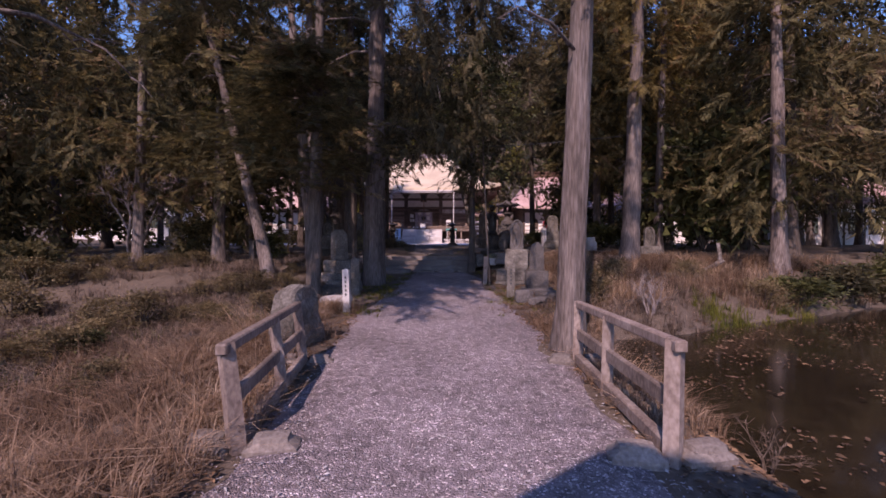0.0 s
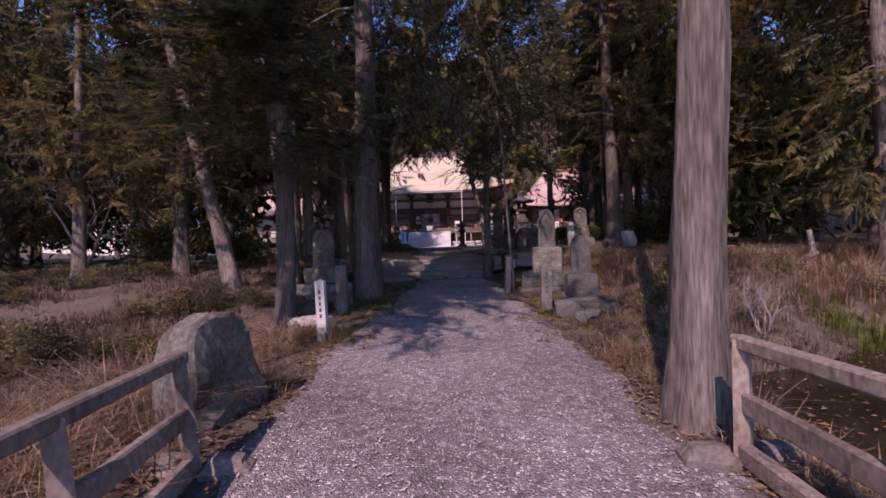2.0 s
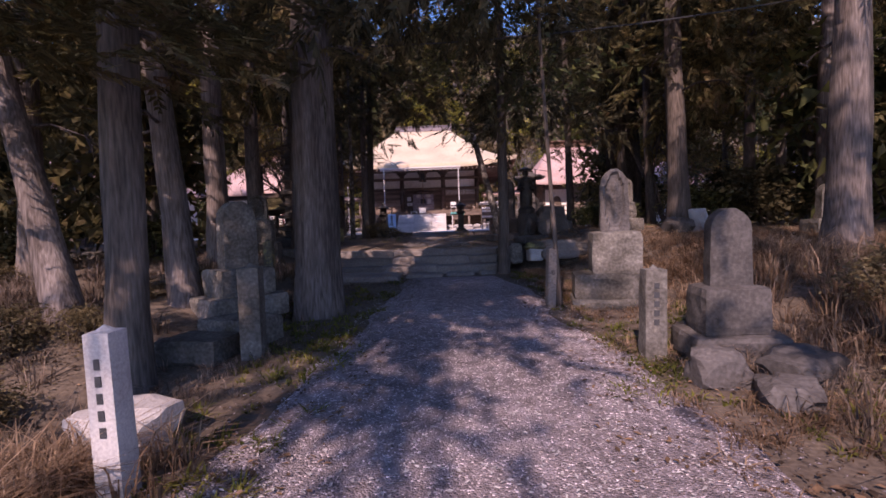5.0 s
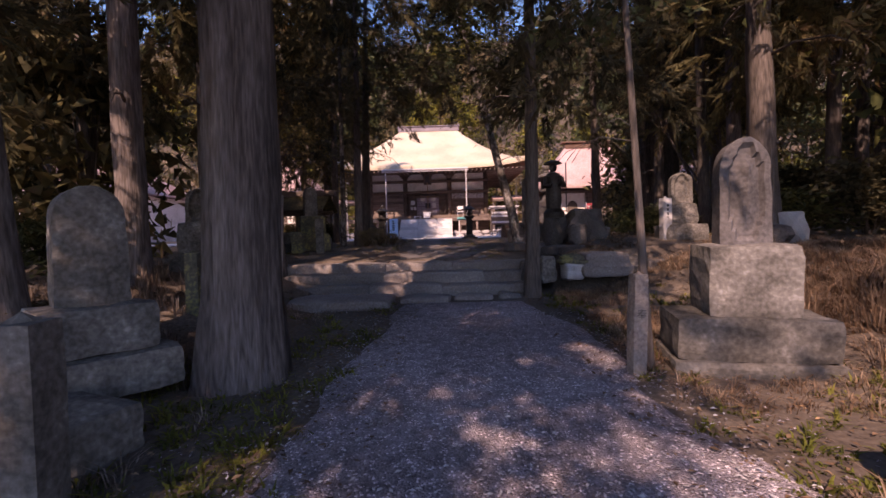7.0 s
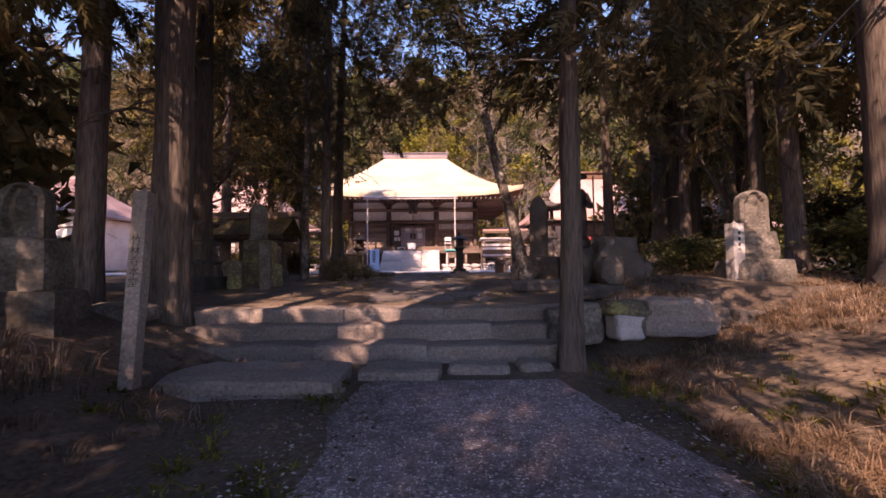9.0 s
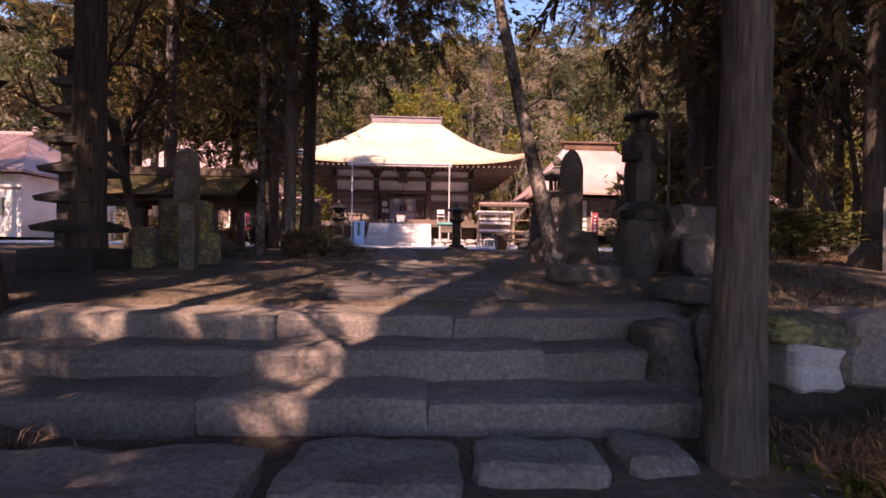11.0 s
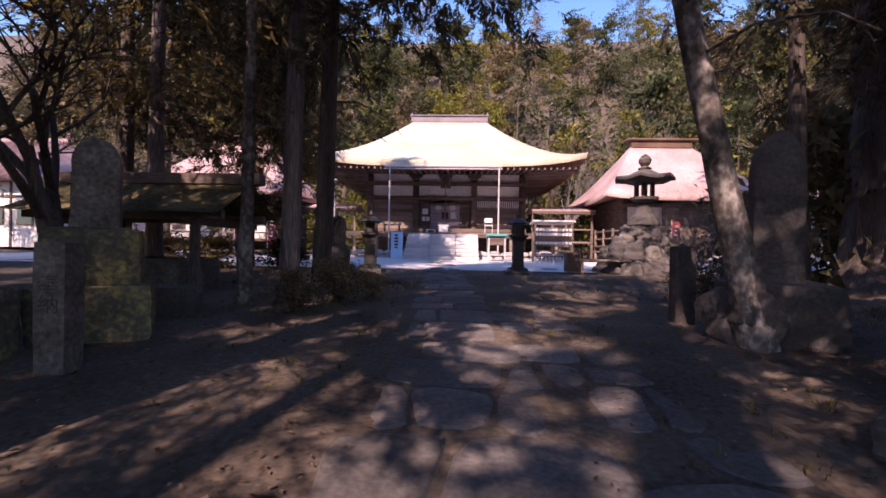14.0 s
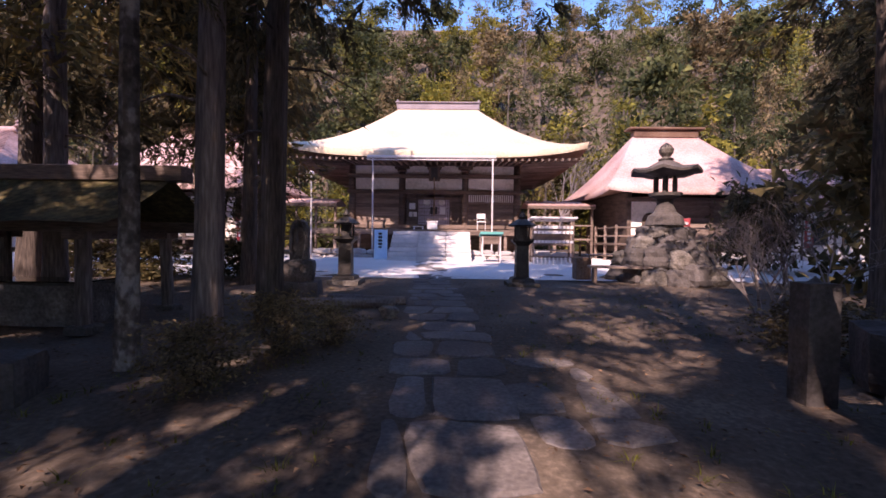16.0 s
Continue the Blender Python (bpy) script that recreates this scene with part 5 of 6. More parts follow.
st = thing("standing_rock", (-2.13, 6.3, ground_z(-2.13, 6.3) - 0.02), "upright rough dark grey boulder beside the fence", "rock")
bm = bmesh.new()
# a split slab: flat dark face, ragged top, one leaning edge
face = [(-0.40, -0.12), (-0.43, 0.30), (-0.46, 0.66), (-0.38, 0.84), (-0.20, 0.93), (0.02, 0.91), (0.17, 0.83), (0.25, 0.62), (0.34, 0.40), (0.44, 0.14), (0.43, -0.12)]
rings = []
for depth, grow, drop in ((-0.20, 0.93, 0.0), (-0.17, 1.0, 0.0), (-0.02, 1.02, 0.02), (0.14, 0.94, 0.07), (0.24, 0.7, 0.16)):
    ring = []
    for i in range(len(face) * 3):
        p, q, f = face[i // 3], face[(i // 3 + 1) % len(face)], (i % 3) / 3
        ring.append(Vector(((p[0] + (q[0] - p[0]) * f) * grow - 0.25 * max(0, depth), depth, (p[1] + (q[1] - p[1]) * f - 0.4) * grow + 0.4 - drop)))
    rings.append(ring)
fc = [sum((p for p in rings[0]), Vector()) / len(rings[0])]
inner = [[fc[0] + (p - fc[0]) * k + Vector((0, -0.012, 0)) for p in rings[0]] for k in (0.25, 0.5, 0.75)]
loops = []
for ring in inner + rings:
    vs = []
    for q in ring:
        q = q + Vector((0.5, 1, 0.5)) * (0.07 * noise.noise(q * 3.1) + 0.03 * noise.noise(q * 8.0)) + Vector((0, 1, 0)) * 0.015 * noise.noise(q * 19)
        vs.append(bm.verts.new(q))
    loops.append(vs)
for r0, r1 in zip(loops, loops[1:]):
    for i in range(len(r0)):
        k = (i + 1) % len(r0)
        bm.faces.new((r0[i], r1[i], r1[k], r0[k]))
bm.faces.new(list(reversed(loops[0])))
bm.faces.new(loops[-1])
bmesh.ops.recalc_face_normals(bm, faces=bm.faces[:])
st.matrix_basis = st.matrix_basis @ pose(0, 0, 0, 0, 0, 79)
part("boulder", bm, "stone", st)


def marker(at, w, h, label, mat="stone_pale", text=5, lean=0.0, rz=0.0, seed=1, foot=None, words=""):
    """A square stone post with a bevelled head and a column of worn writing."""
    z = ground_z(at[0], at[1]) if foot is None else foot
    p = thing("stone_post", (at[0], at[1], z), label, "stone post", rz=rz)
    p.matrix_basis = p.matrix_basis @ pose(0, 0, 0, 0, lean, 0)
    bm = bmesh.new()
    block(bm, (w, w, h + 0.15), (0, 0, -0.15), seed, 0.008, 0, 3)
    bmesh.ops.translate(bm, verts=[v for v in bm.verts if v.co.z > h - 0.01 and abs(v.co.x) < w * 0.2 and abs(v.co.y) < w * 0.2], vec=(0, 0, w * 0.22))
    part("shaft", bm, mat, p)
    if words:
        lettering(words, p, (0, -w / 2 - 0.003, h * 0.6), w * 0.7, "stone_dark")
    elif text:
        text_bars("writing", p, (0, -w / 2 - 0.002, h * 0.62), w * 0.26, h * 0.5, text, seed=seed)
    return p


marker((-2.03, 9.12), 0.145, 0.9, "pale square stone post with painted lettering", "stone_pale", 5, -1.5, 0, 3, -0.12)
marker((-2.33, 11.45), 0.22, 0.98, "weathered square stone post beside the path", "stone", 0, 0, 8, 4)
marker((1.72, 10.98), 0.2, 0.86, "weathered square stone post with faint lettering", "stone", 5, 1, -6, 5)
marker((1.27, 13.12), 0.125, 0.86, "leaning grey stone post with faint lettering", "step", 4, 2, 6, 6, None, "奉")
marker((-2.9, 15.85), 0.125, 1.5, "tall grey stone post with a column of lettering", "step", 7, 3, 4, 7, 0.46, "竹林寺本堂")
marker((-3.72, 20.8), 0.2, 0.92, "square stone post with carved lettering", "stone", 5, 0, 10, 8, None, "奉納")
# the shade on this post is put into its darker stone
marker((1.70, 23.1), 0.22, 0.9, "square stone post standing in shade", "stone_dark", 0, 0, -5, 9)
marker((4.42, 18.95), 0.19, 0.9, "pale stone post beside a carved stele", "stone_pale", 5, 0, 5, 10)
marker((-3.45, 14.7), 0.16, 0.75, "short mossy stone post", "stone_moss", 0, 0, 5, 11)
marker((-6.9, 15.6), 0.18, 0.7, "short dark stone post", "stone_dark", 0, 0, 5, 12)


def stele(at, w, t, h, tiers, label, mat="stone", rz=0.0, seed=1, round_top=True, relief=True, foot=None, slab_mat=""):
    """A rounded slab on stacked blocks; tiers: (width, depth, height) from the ground up."""
    z = ground_z(at[0], at[1]) if foot is None else foot
    s = thing("stone_stele", (at[0], at[1], z - 0.06), label, "monument", rz=rz)
    zz = 0.0
    for k, (a, b, c) in enumerate(tiers):
        bm = bmesh.new()
        block(bm, (a, b, c + 0.02), (0, 0, zz), seed * 7 + k, 0.03, 0, 4)
        part("base_block", bm, mat, s)
        zz += c
    bm = bmesh.new()
    nx, nz = 14, 22
    grid = {}
    for side in (-1, 1):
        for j in range(nz + 1):
            v = j / nz
            half = w / 2 * (1.0 if v < 0.7 or not round_top else max(0.1, 1 - ((v - 0.7) / 0.31) ** 2.6) ** 0.6)
            half *= 1 - 0.06 * v
            for i in range(nx + 1):
                u = i / nx * 2 - 1
                bulge = t / 2 * (0.75 + 0.25 * (1 - u * u))
                p = Vector((u * half, side * bulge, v * h))
                if relief and side < 0:
                    rr = math.hypot(u / 0.55, (v - 0.5) / 0.36)
                    head = math.hypot(u / 0.26, (v - 0.72) / 0.12)
                    p.y += 0.045 * (rr < 1.25) - 0.075 * max(0, 1 - rr) - 0.06 * max(0, 1 - head)
                p += Vector((1, 1, 1)) * 0.012 * noise.noise(p * 6 + Vector((seed, 0, 0)))
                grid[side, j, i] = bm.verts.new(p)
    for side in (-1, 1):
        for j in range(nz):
            for i in range(nx):
                q = [grid[side, j, i], grid[side, j, i + 1], grid[side, j + 1, i + 1], grid[side, j + 1, i]]
                bm.faces.new(q if side < 0 else list(reversed(q)))
    for j in range(nz):
        for i in (0, nx):
            q = [grid[-1, j, i], grid[-1, j + 1, i], grid[1, j + 1, i], grid[1, j, i]]
            bm.faces.new(q if i == 0 else list(reversed(q)))
    for i in range(nx):
        bm.faces.new([grid[-1, nz, i], grid[-1, nz, i + 1], grid[1, nz, i + 1], grid[1, nz, i]])
    sl = part("slab", bm, slab_mat or mat, s)
    sl.location = (0, 0, zz)
    return s


stele((-3.05, 12.7), 0.46, 0.28, 0.9, ((1.0, 0.8, 0.3), (0.75, 0.6, 0.36)), "tall rounded grey stele on two blocks", "stone", 52, 2, relief=False, foot=0.22)
stele((2.36, 10.85), 0.36, 0.2, 0.72, ((0.8, 0.6, 0.25), (0.56, 0.42, 0.42)), "dark stele on stacked blocks beside the path", "stone_dark", -8, 3, relief=False, foot=0.02)
# slab darker than its blocks, in place of canopy shade on its face
stele((2.28, 13.3), 0.4, 0.26, 0.92, ((1.28, 0.8, 0.26), (1.22, 0.7, 0.36), (0.7, 0.6, 0.6)), "carved relief stele on three broad blocks", "stone", -14, 4, foot=-0.04, slab_mat="stone_dark")
stele((4.85, 19.15), 0.46, 0.24, 0.68, ((0.9, 0.7, 0.4), (0.58, 0.48, 0.46)), "sunlit grey stele with a carved figure on blocks", "stone", -6, 5, foot=1.04)
stele((-4.35, 16.45), 0.4, 0.26, 0.55, ((0.85, 0.6, 0.5), (0.6, 0.5, 0.5)), "worn stone stele on a square base", "stone", 12, 6, foot=0.65)
stele((-4.24, 21.7), 0.36, 0.28, 0.82, ((0.88, 0.7, 0.52), (0.72, 0.56, 0.5)), "rounded mossy stele on two stacked blocks", "stone_moss", 34, 7, relief=False, slab_mat="stone")
stele((-11.1, 17.9), 0.42, 0.3, 0.85, ((0.9, 0.7, 0.45), (0.6, 0.5, 0.4)), "small statue stone on a mound of rocks", "stone", 10, 8)
stele((2.05, 22.1), 0.4, 0.34, 1.4, ((0.9, 0.7, 0.6),), "tall uneven dark stone slab beside the leaning tree", "stone_dark", -20, 9, relief=False)
stele((-3.6, 27.2), 0.32, 0.26, 0.7, ((0.7, 0.6, 0.4), (0.5, 0.42, 0.35)), "dark stone marker behind the cedars", "stone_dark", 10, 10)
stele((7.4, 15.5), 0.35, 0.25, 0.7, ((0.7, 0.6, 0.4),), "grey gravestone among the cedars", "stone", -10, 11)
stele((-8.6, 20.2), 0.4, 0.26, 0.8, ((0.8, 0.6, 0.4),), "grey gravestone among the cedars", "stone", 10, 12)
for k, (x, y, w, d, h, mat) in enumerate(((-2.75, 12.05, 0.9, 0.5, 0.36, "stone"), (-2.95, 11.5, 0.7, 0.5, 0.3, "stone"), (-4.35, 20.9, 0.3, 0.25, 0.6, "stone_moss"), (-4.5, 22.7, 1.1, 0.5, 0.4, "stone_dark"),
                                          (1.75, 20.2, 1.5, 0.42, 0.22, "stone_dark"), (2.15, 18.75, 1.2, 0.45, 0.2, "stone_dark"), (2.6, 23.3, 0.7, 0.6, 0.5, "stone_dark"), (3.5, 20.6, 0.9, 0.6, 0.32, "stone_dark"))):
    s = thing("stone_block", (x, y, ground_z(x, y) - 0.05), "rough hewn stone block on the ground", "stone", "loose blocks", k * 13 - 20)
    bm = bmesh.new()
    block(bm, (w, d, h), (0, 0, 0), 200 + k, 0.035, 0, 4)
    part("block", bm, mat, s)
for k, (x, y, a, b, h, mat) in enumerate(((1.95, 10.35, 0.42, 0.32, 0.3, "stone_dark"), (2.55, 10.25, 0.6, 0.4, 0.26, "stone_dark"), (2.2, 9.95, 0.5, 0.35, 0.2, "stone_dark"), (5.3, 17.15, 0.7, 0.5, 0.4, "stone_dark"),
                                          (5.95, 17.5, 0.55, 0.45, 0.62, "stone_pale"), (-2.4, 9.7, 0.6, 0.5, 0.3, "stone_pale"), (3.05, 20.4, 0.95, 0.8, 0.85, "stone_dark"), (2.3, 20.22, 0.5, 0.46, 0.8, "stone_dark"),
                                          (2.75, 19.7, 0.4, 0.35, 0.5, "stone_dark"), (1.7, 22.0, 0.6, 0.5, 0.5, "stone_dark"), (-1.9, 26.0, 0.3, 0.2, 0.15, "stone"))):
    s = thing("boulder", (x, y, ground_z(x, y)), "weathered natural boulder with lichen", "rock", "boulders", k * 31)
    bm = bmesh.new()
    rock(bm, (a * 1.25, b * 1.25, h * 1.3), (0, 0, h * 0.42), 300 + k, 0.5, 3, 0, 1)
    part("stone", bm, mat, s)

# bronze standing figure on the boulder: one plain shape
fig = thing("statue", (2.3, 20.2, ground_z(2.3, 20.2) + 0.86), "dark bronze standing statue on a boulder", "statue")
bm = bmesh.new()
lathe(bm, [(0.24, -0.12), (0.26, 0.0), (0.2, 0.08), (0.17, 0.1), (0.2, 0.3), (0.19, 0.55), (0.17, 0.75), (0.2, 0.88), (0.15, 0.97), (0.06, 1.0), (0.06, 1.03)], 14)
rock(bm, (0.2, 0.22, 0.26), (0, 0, 1.12), 5, 0.03, 2)
lathe(bm, [(0.22, 1.2), (0.2, 1.24), (0.05, 1.3)], 14)
for sx in (-1, 1):
    tube(bm, [(sx * 0.17, 0, 0.88), (sx * 0.24, -0.1, 0.65), (sx * 0.1, -0.22, 0.66)], [0.07, 0.06, 0.05], 8)
tube(bm, [(0.26, -0.2, 0.0), (0.26, -0.2, 1.2)], [0.015, 0.015], 6)
part("figure", bm, "iron", fig)

# tiered stone pagoda
pg = thing("stone_pagoda", (-5.1, 20.75, ground_z(-5.1, 20.75) - 0.05), "dark tiered stone pagoda", "pagoda")
bm = bmesh.new()
block(bm, (0.95, 0.95, 0.35), (0, 0, 0), 1, 0.03)
part("base", bm, "stone_dark", pg)
z = 0.35
for k in range(7):
    s = 1 - 0.07 * k
    bm = bmesh.new()
    lathe(bm, [(0.2 * s, z), (0.2 * s, z + 0.2), (0.36 * s, z + 0.22), (0.38 * s, z + 0.28), (0.17 * s, z + 0.38)], at=(0, 0, 0), square=True)
    part("tier", bm, "stone_dark", pg)
    z += 0.38
bm = bmesh.new()
lathe(bm, [(0.06, z), (0.09, z + 0.08), (0.05, z + 0.16), (0.08, z + 0.24), (0.01, z + 0.42)], 10)
part("spire", bm, "stone_dark", pg)


# ---- lanterns ----
def bronze_lantern(at):
    t = thing("bronze_lantern", (at[0], at[1], ground_z(*at)), "dark bronze lantern on a square shaft", "lantern", "pair of bronze lanterns")
    bm = bmesh.new()
    block(bm, (0.75, 0.75, 0.16), (0, 0, -0.04), 3, 0.015)
    part("plinth", bm, "stone", t)
    bm = bmesh.new()
    lathe(bm, [(0.27, 0.1), (0.24, 0.2), (0.15, 0.24), (0.14, 0.95), (0.17, 1.0), (0.24, 1.06), (0.24, 1.12)], square=True)
    part("shaft", bm, "iron", t)
    for sx in (-1, 1):
        for sy in (-1, 1):
            beam("corner_post", t, (0.04, 0.04, 0.3), (sx * 0.14, sy * 0.14, 1.26), "iron", 0.004)
    beam("light_box", t, (0.2, 0.2, 0.3), (0, 0, 1.26), "stone_dark", 0.01)
    bm = bmesh.new()
    lathe(bm, [(0.30, 1.4), (0.33, 1.43), (0.2, 1.52), (0.08, 1.58)], 6)
    part("roof", bm, "iron", t)
    bm = bmesh.new()
    lathe(bm, [(0.05, 1.57), (0.08, 1.62), (0.06, 1.68), (0.01, 1.76)], 10)
    part("finial", bm, "iron", t)


bronze_lantern((-3.47, 29.95))
bronze_lantern((0.65, 29.95))

big = thing("stone_lantern", (4.7, 31.5, ground_z(4.7, 31.5)), "large stone lantern on a stepped pile of boulders", "lantern")
rb = random.Random(4)
for ring, (rad, zc, cnt, sz) in enumerate(((1.15, 0.22, 14, 0.6), (0.95, 0.6, 12, 0.55), (0.72, 0.95, 9, 0.5), (0.5, 1.28, 7, 0.45), (0.2, 1.4, 3, 0.5))):
    for k in range(cnt):
        a = 2 * math.pi * k / cnt + ring * 0.4
        bm = bmesh.new()
        block(bm, (sz * rb.uniform(0.85, 1.25), sz * rb.uniform(0.8, 1.1), sz * rb.uniform(0.75, 1.0)), (rad * rb.uniform(0.9, 1.08) * math.cos(a), rad * math.sin(a), zc - sz * 0.45 + rb.uniform(-0.05, 0.05)), ring * 40 + k, 0.075, math.degrees(a) + 90 + rb.uniform(-20, 20), 4, rb.uniform(0.7, 0.95))
        part("boulder", bm, "stone" if (k + ring) % 3 == 0 else "stone_dark", big)
bm = bmesh.new()
lathe(bm, [(0.5, 1.5), (0.42, 1.75), (0.28, 1.85), (0.24, 1.95), (0.2, 2.05), (0.22, 2.2), (0.4, 2.28), (0.42, 2.36)], 12)
part("pedestal", bm, "stone_dark", big)
for k in range(6):
    a = k * math.pi / 3
    bm = bmesh.new()
    tube(bm, [(0.26 * math.cos(a), 0.26 * math.sin(a), 2.34), (0.26 * math.cos(a), 0.26 * math.sin(a), 2.82)], [0.055, 0.055], 6)
    part("light_box_post", bm, "stone_dark", big)
bm = bmesh.new()
rings = []
for r, zz, up in ((0.3, 2.78, 0), (0.85, 2.84, 0.1), (0.86, 2.9, 0.12), (0.5, 3.02, 0.02), (0.2, 3.2, 0), (0.14, 3.22, 0)):
    rings.append([bm.verts.new((r * math.cos(math.pi / 12 * k), r * math.sin(math.pi / 12 * k), zz + up * abs(math.cos(1.5 * math.pi / 12 * 2 * k)) ** 3)) for k in range(24)])
for a, b in zip(rings, rings[1:]):
    for k in range(24):
        bm.faces.new((a[k], a[(k + 1) % 24], b[(k + 1) % 24], b[k]))
bm.faces.new(rings[-1])
bm.faces.new(list(reversed(rings[0])))
part("roof", bm, "stone_dark", big, "broad upturned stone roof")
bm = bmesh.new()
lathe(bm, [(0.16, 3.2), (0.2, 3.26), (0.1, 3.32), (0.17, 3.42), (0.19, 3.52), (0.13, 3.62), (0.02, 3.7)], 12)
part("finial", bm, "stone", big)

# ---- court things ----
sign = thing("sign_board", (-4.1, 38.9, ground_z(-4.1, 38.9)), "pale blue upright sign board with dark lettering", "sign")
bm = bmesh.new()
box(bm, (0.58, 0.05, 1.3), (0, 0, 0.7), (-4, 0, 0), 0.01)
part("board", bm, "blue", sign)
text_bars("writing", sign, (-0.02, -0.034, 0.8), 0.2, 0.9, 6, seed=21)
for sx in (-1, 1):
    beam("leg", sign, (0.05, 0.4, 0.05), (sx * 0.25, 0.05, 0.03), "white", 0.005)

stand = thing("offering_stand", (0.75, 38.7, ground_z(0.75, 38.7)), "pale stand with a teal lid beside the stairs", "stand")
for sx in (-1, 1):
    for sy in (-1, 1):
        beam("leg", stand, (0.06, 0.06, 1.1), (sx * 0.38, sy * 0.25, 0.55), "pipe", 0.006)
beam("lid", stand, (1.0, 0.7, 0.12), (0, 0, 1.2), "teal", 0.02, "teal green lid", (-10, 0, 0))
beam("box", stand, (0.8, 0.5, 0.35), (0, 0, 0.95), "wood_dark", 0.01)
beam("shelf", stand, (0.85, 0.55, 0.05), (0, 0, 0.3), "pipe", 0.006)
cb = thing("offering_box", (-1.95, 41.75, 2.64), "white offering box at the head of the stairs", "box")
beam("body", cb, (0.5, 0.35, 0.36), (0, 0, 0.18), "white", 0.02)
beam("lid", cb, (0.58, 0.4, 0.06), (0, 0, 0.39), "white", 0.01)
tb = thing("low_table", (-2.65, 41.8, 2.64), "low white table on the veranda", "table")
beam("top", tb, (0.55, 0.3, 0.04), (0, 0, 0.14), "white", 0.006)
for sx in (-1, 1):
    beam("leg", tb, (0.04, 0.26, 0.13), (sx * 0.22, 0, 0.06), "white", 0.004)
tb = thing("incense_table", (-4.9, 42.2, 2.64), "brown wooden table on the veranda", "table")
beam("top", tb, (1.0, 0.45, 0.06), (0, 0, 0.42), "wood_plank", 0.01)
for sx in (-1, 1):
    beam("leg", tb, (0.06, 0.4, 0.4), (sx * 0.42, 0, 0.2), "wood_plank", 0.006)
ch = thing("chair", (0.55, 42.0, 2.64), "pale folding chair on the veranda", "chair")
beam("seat", ch, (0.45, 0.42, 0.05), (0, 0, 0.42), "white", 0.01)
beam("backrest", ch, (0.45, 0.04, 0.25), (0, 0.2, 0.72), "white", 0.01)
for sx in (-1, 1):
    for sy in (-1, 1):
        beam("leg", ch, (0.03, 0.03, 0.42 if sy < 0 else 0.85), (sx * 0.2, sy * 0.19, 0.21 if sy < 0 else 0.42), "pipe", 0.004)

rack = thing("plaque_rack", (3.4, 38.8, ground_z(3.4, 38.8)), "wooden rack hung with rows of small pale plaques", "rack")
for sx in (-1, 1):
    for sy in (-1, 1):
        beam("post", rack, (0.09, 0.09, 1.85), (sx * 0.85, sy * 0.3, 0.92), "wood_plank", 0.008)
beam("roof", rack, (2.0, 0.95, 0.08), (0, 0, 1.9), "pipe", 0.01, "pale sheet roof", (-6, 0, 0))
for zz in (0.55, 1.0, 1.4, 1.62):
    beam("rail", rack, (1.75, 0.05, 0.06), (0, -0.3, zz), "wood_plank", 0.006)
bm = bmesh.new()
box(bm, (0.13, 0.015, 0.12), (0, 0, 0), bevel=0.004)
pq = finish("plaque", bm, "white")
for zz in (0.92, 1.32, 1.54):
    for i in range(11):
        share("plaque", pq, rack, pose(-0.78 + 0.155 * i + 0.02 * math.sin(i * 7), -0.34, zz, 0, rs.uniform(-5, 5), 0))
beam("back_board", rack, (1.7, 0.04, 0.9), (0, 0.1, 1.2), "wood_dark", 0.006)
lr = thing("low_rail", (3.3, 37.6, ground_z(3.3, 37.6)), "low pale picket rail on the court", "rail")
for i in range(12):
    beam("picket", lr, (0.05, 0.05, 0.3), (-0.9 + 0.163 * i, 0, 0.15), "white", 0.005)
beam("top_rail", lr, (2.0, 0.05, 0.05), (0, 0, 0.3), "wood_dark", 0.005)

bench = thing("bench", (3.25, 30.8, ground_z(3.25, 30.8)), "plain dark wooden bench by the lantern", "bench", rz=-8)
beam("seat", bench, (1.5, 0.4, 0.06), (0, 0, 0.42), "wood_plank", 0.01)
for sx in (-1, 1):
    beam("leg", bench, (0.08, 0.34, 0.4), (sx * 0.6, 0, 0.2), "wood_dark", 0.01)
bx = thing("donation_box", (2.55, 31.6, ground_z(2.55, 31.6)), "red-brown wooden slatted box", "box")
beam("body", bx, (0.4, 0.4, 0.62), (0, 0, 0.31), "roof_edge", 0.012)
for i in range(4):
    beam("slat", bx, (0.05, 0.02, 0.55), (-0.14 + 0.094 * i, -0.208, 0.31), "roof_edge", 0.004)
tb = thing("shelf_table", (3.3, 32.2, ground_z(3.3, 32.2)), "low pale wooden shelf beside the box", "table")
beam("top", tb, (0.9, 0.5, 0.05), (0, 0, 0.62), "wood_plank", 0.008)
beam("lower_shelf", tb, (0.8, 0.45, 0.04), (0, 0, 0.3), "wood_plank", 0.008)
for sx in (-1, 1):
    beam("leg", tb, (0.06, 0.45, 0.6), (sx * 0.4, 0, 0.3), "wood_plank", 0.008)

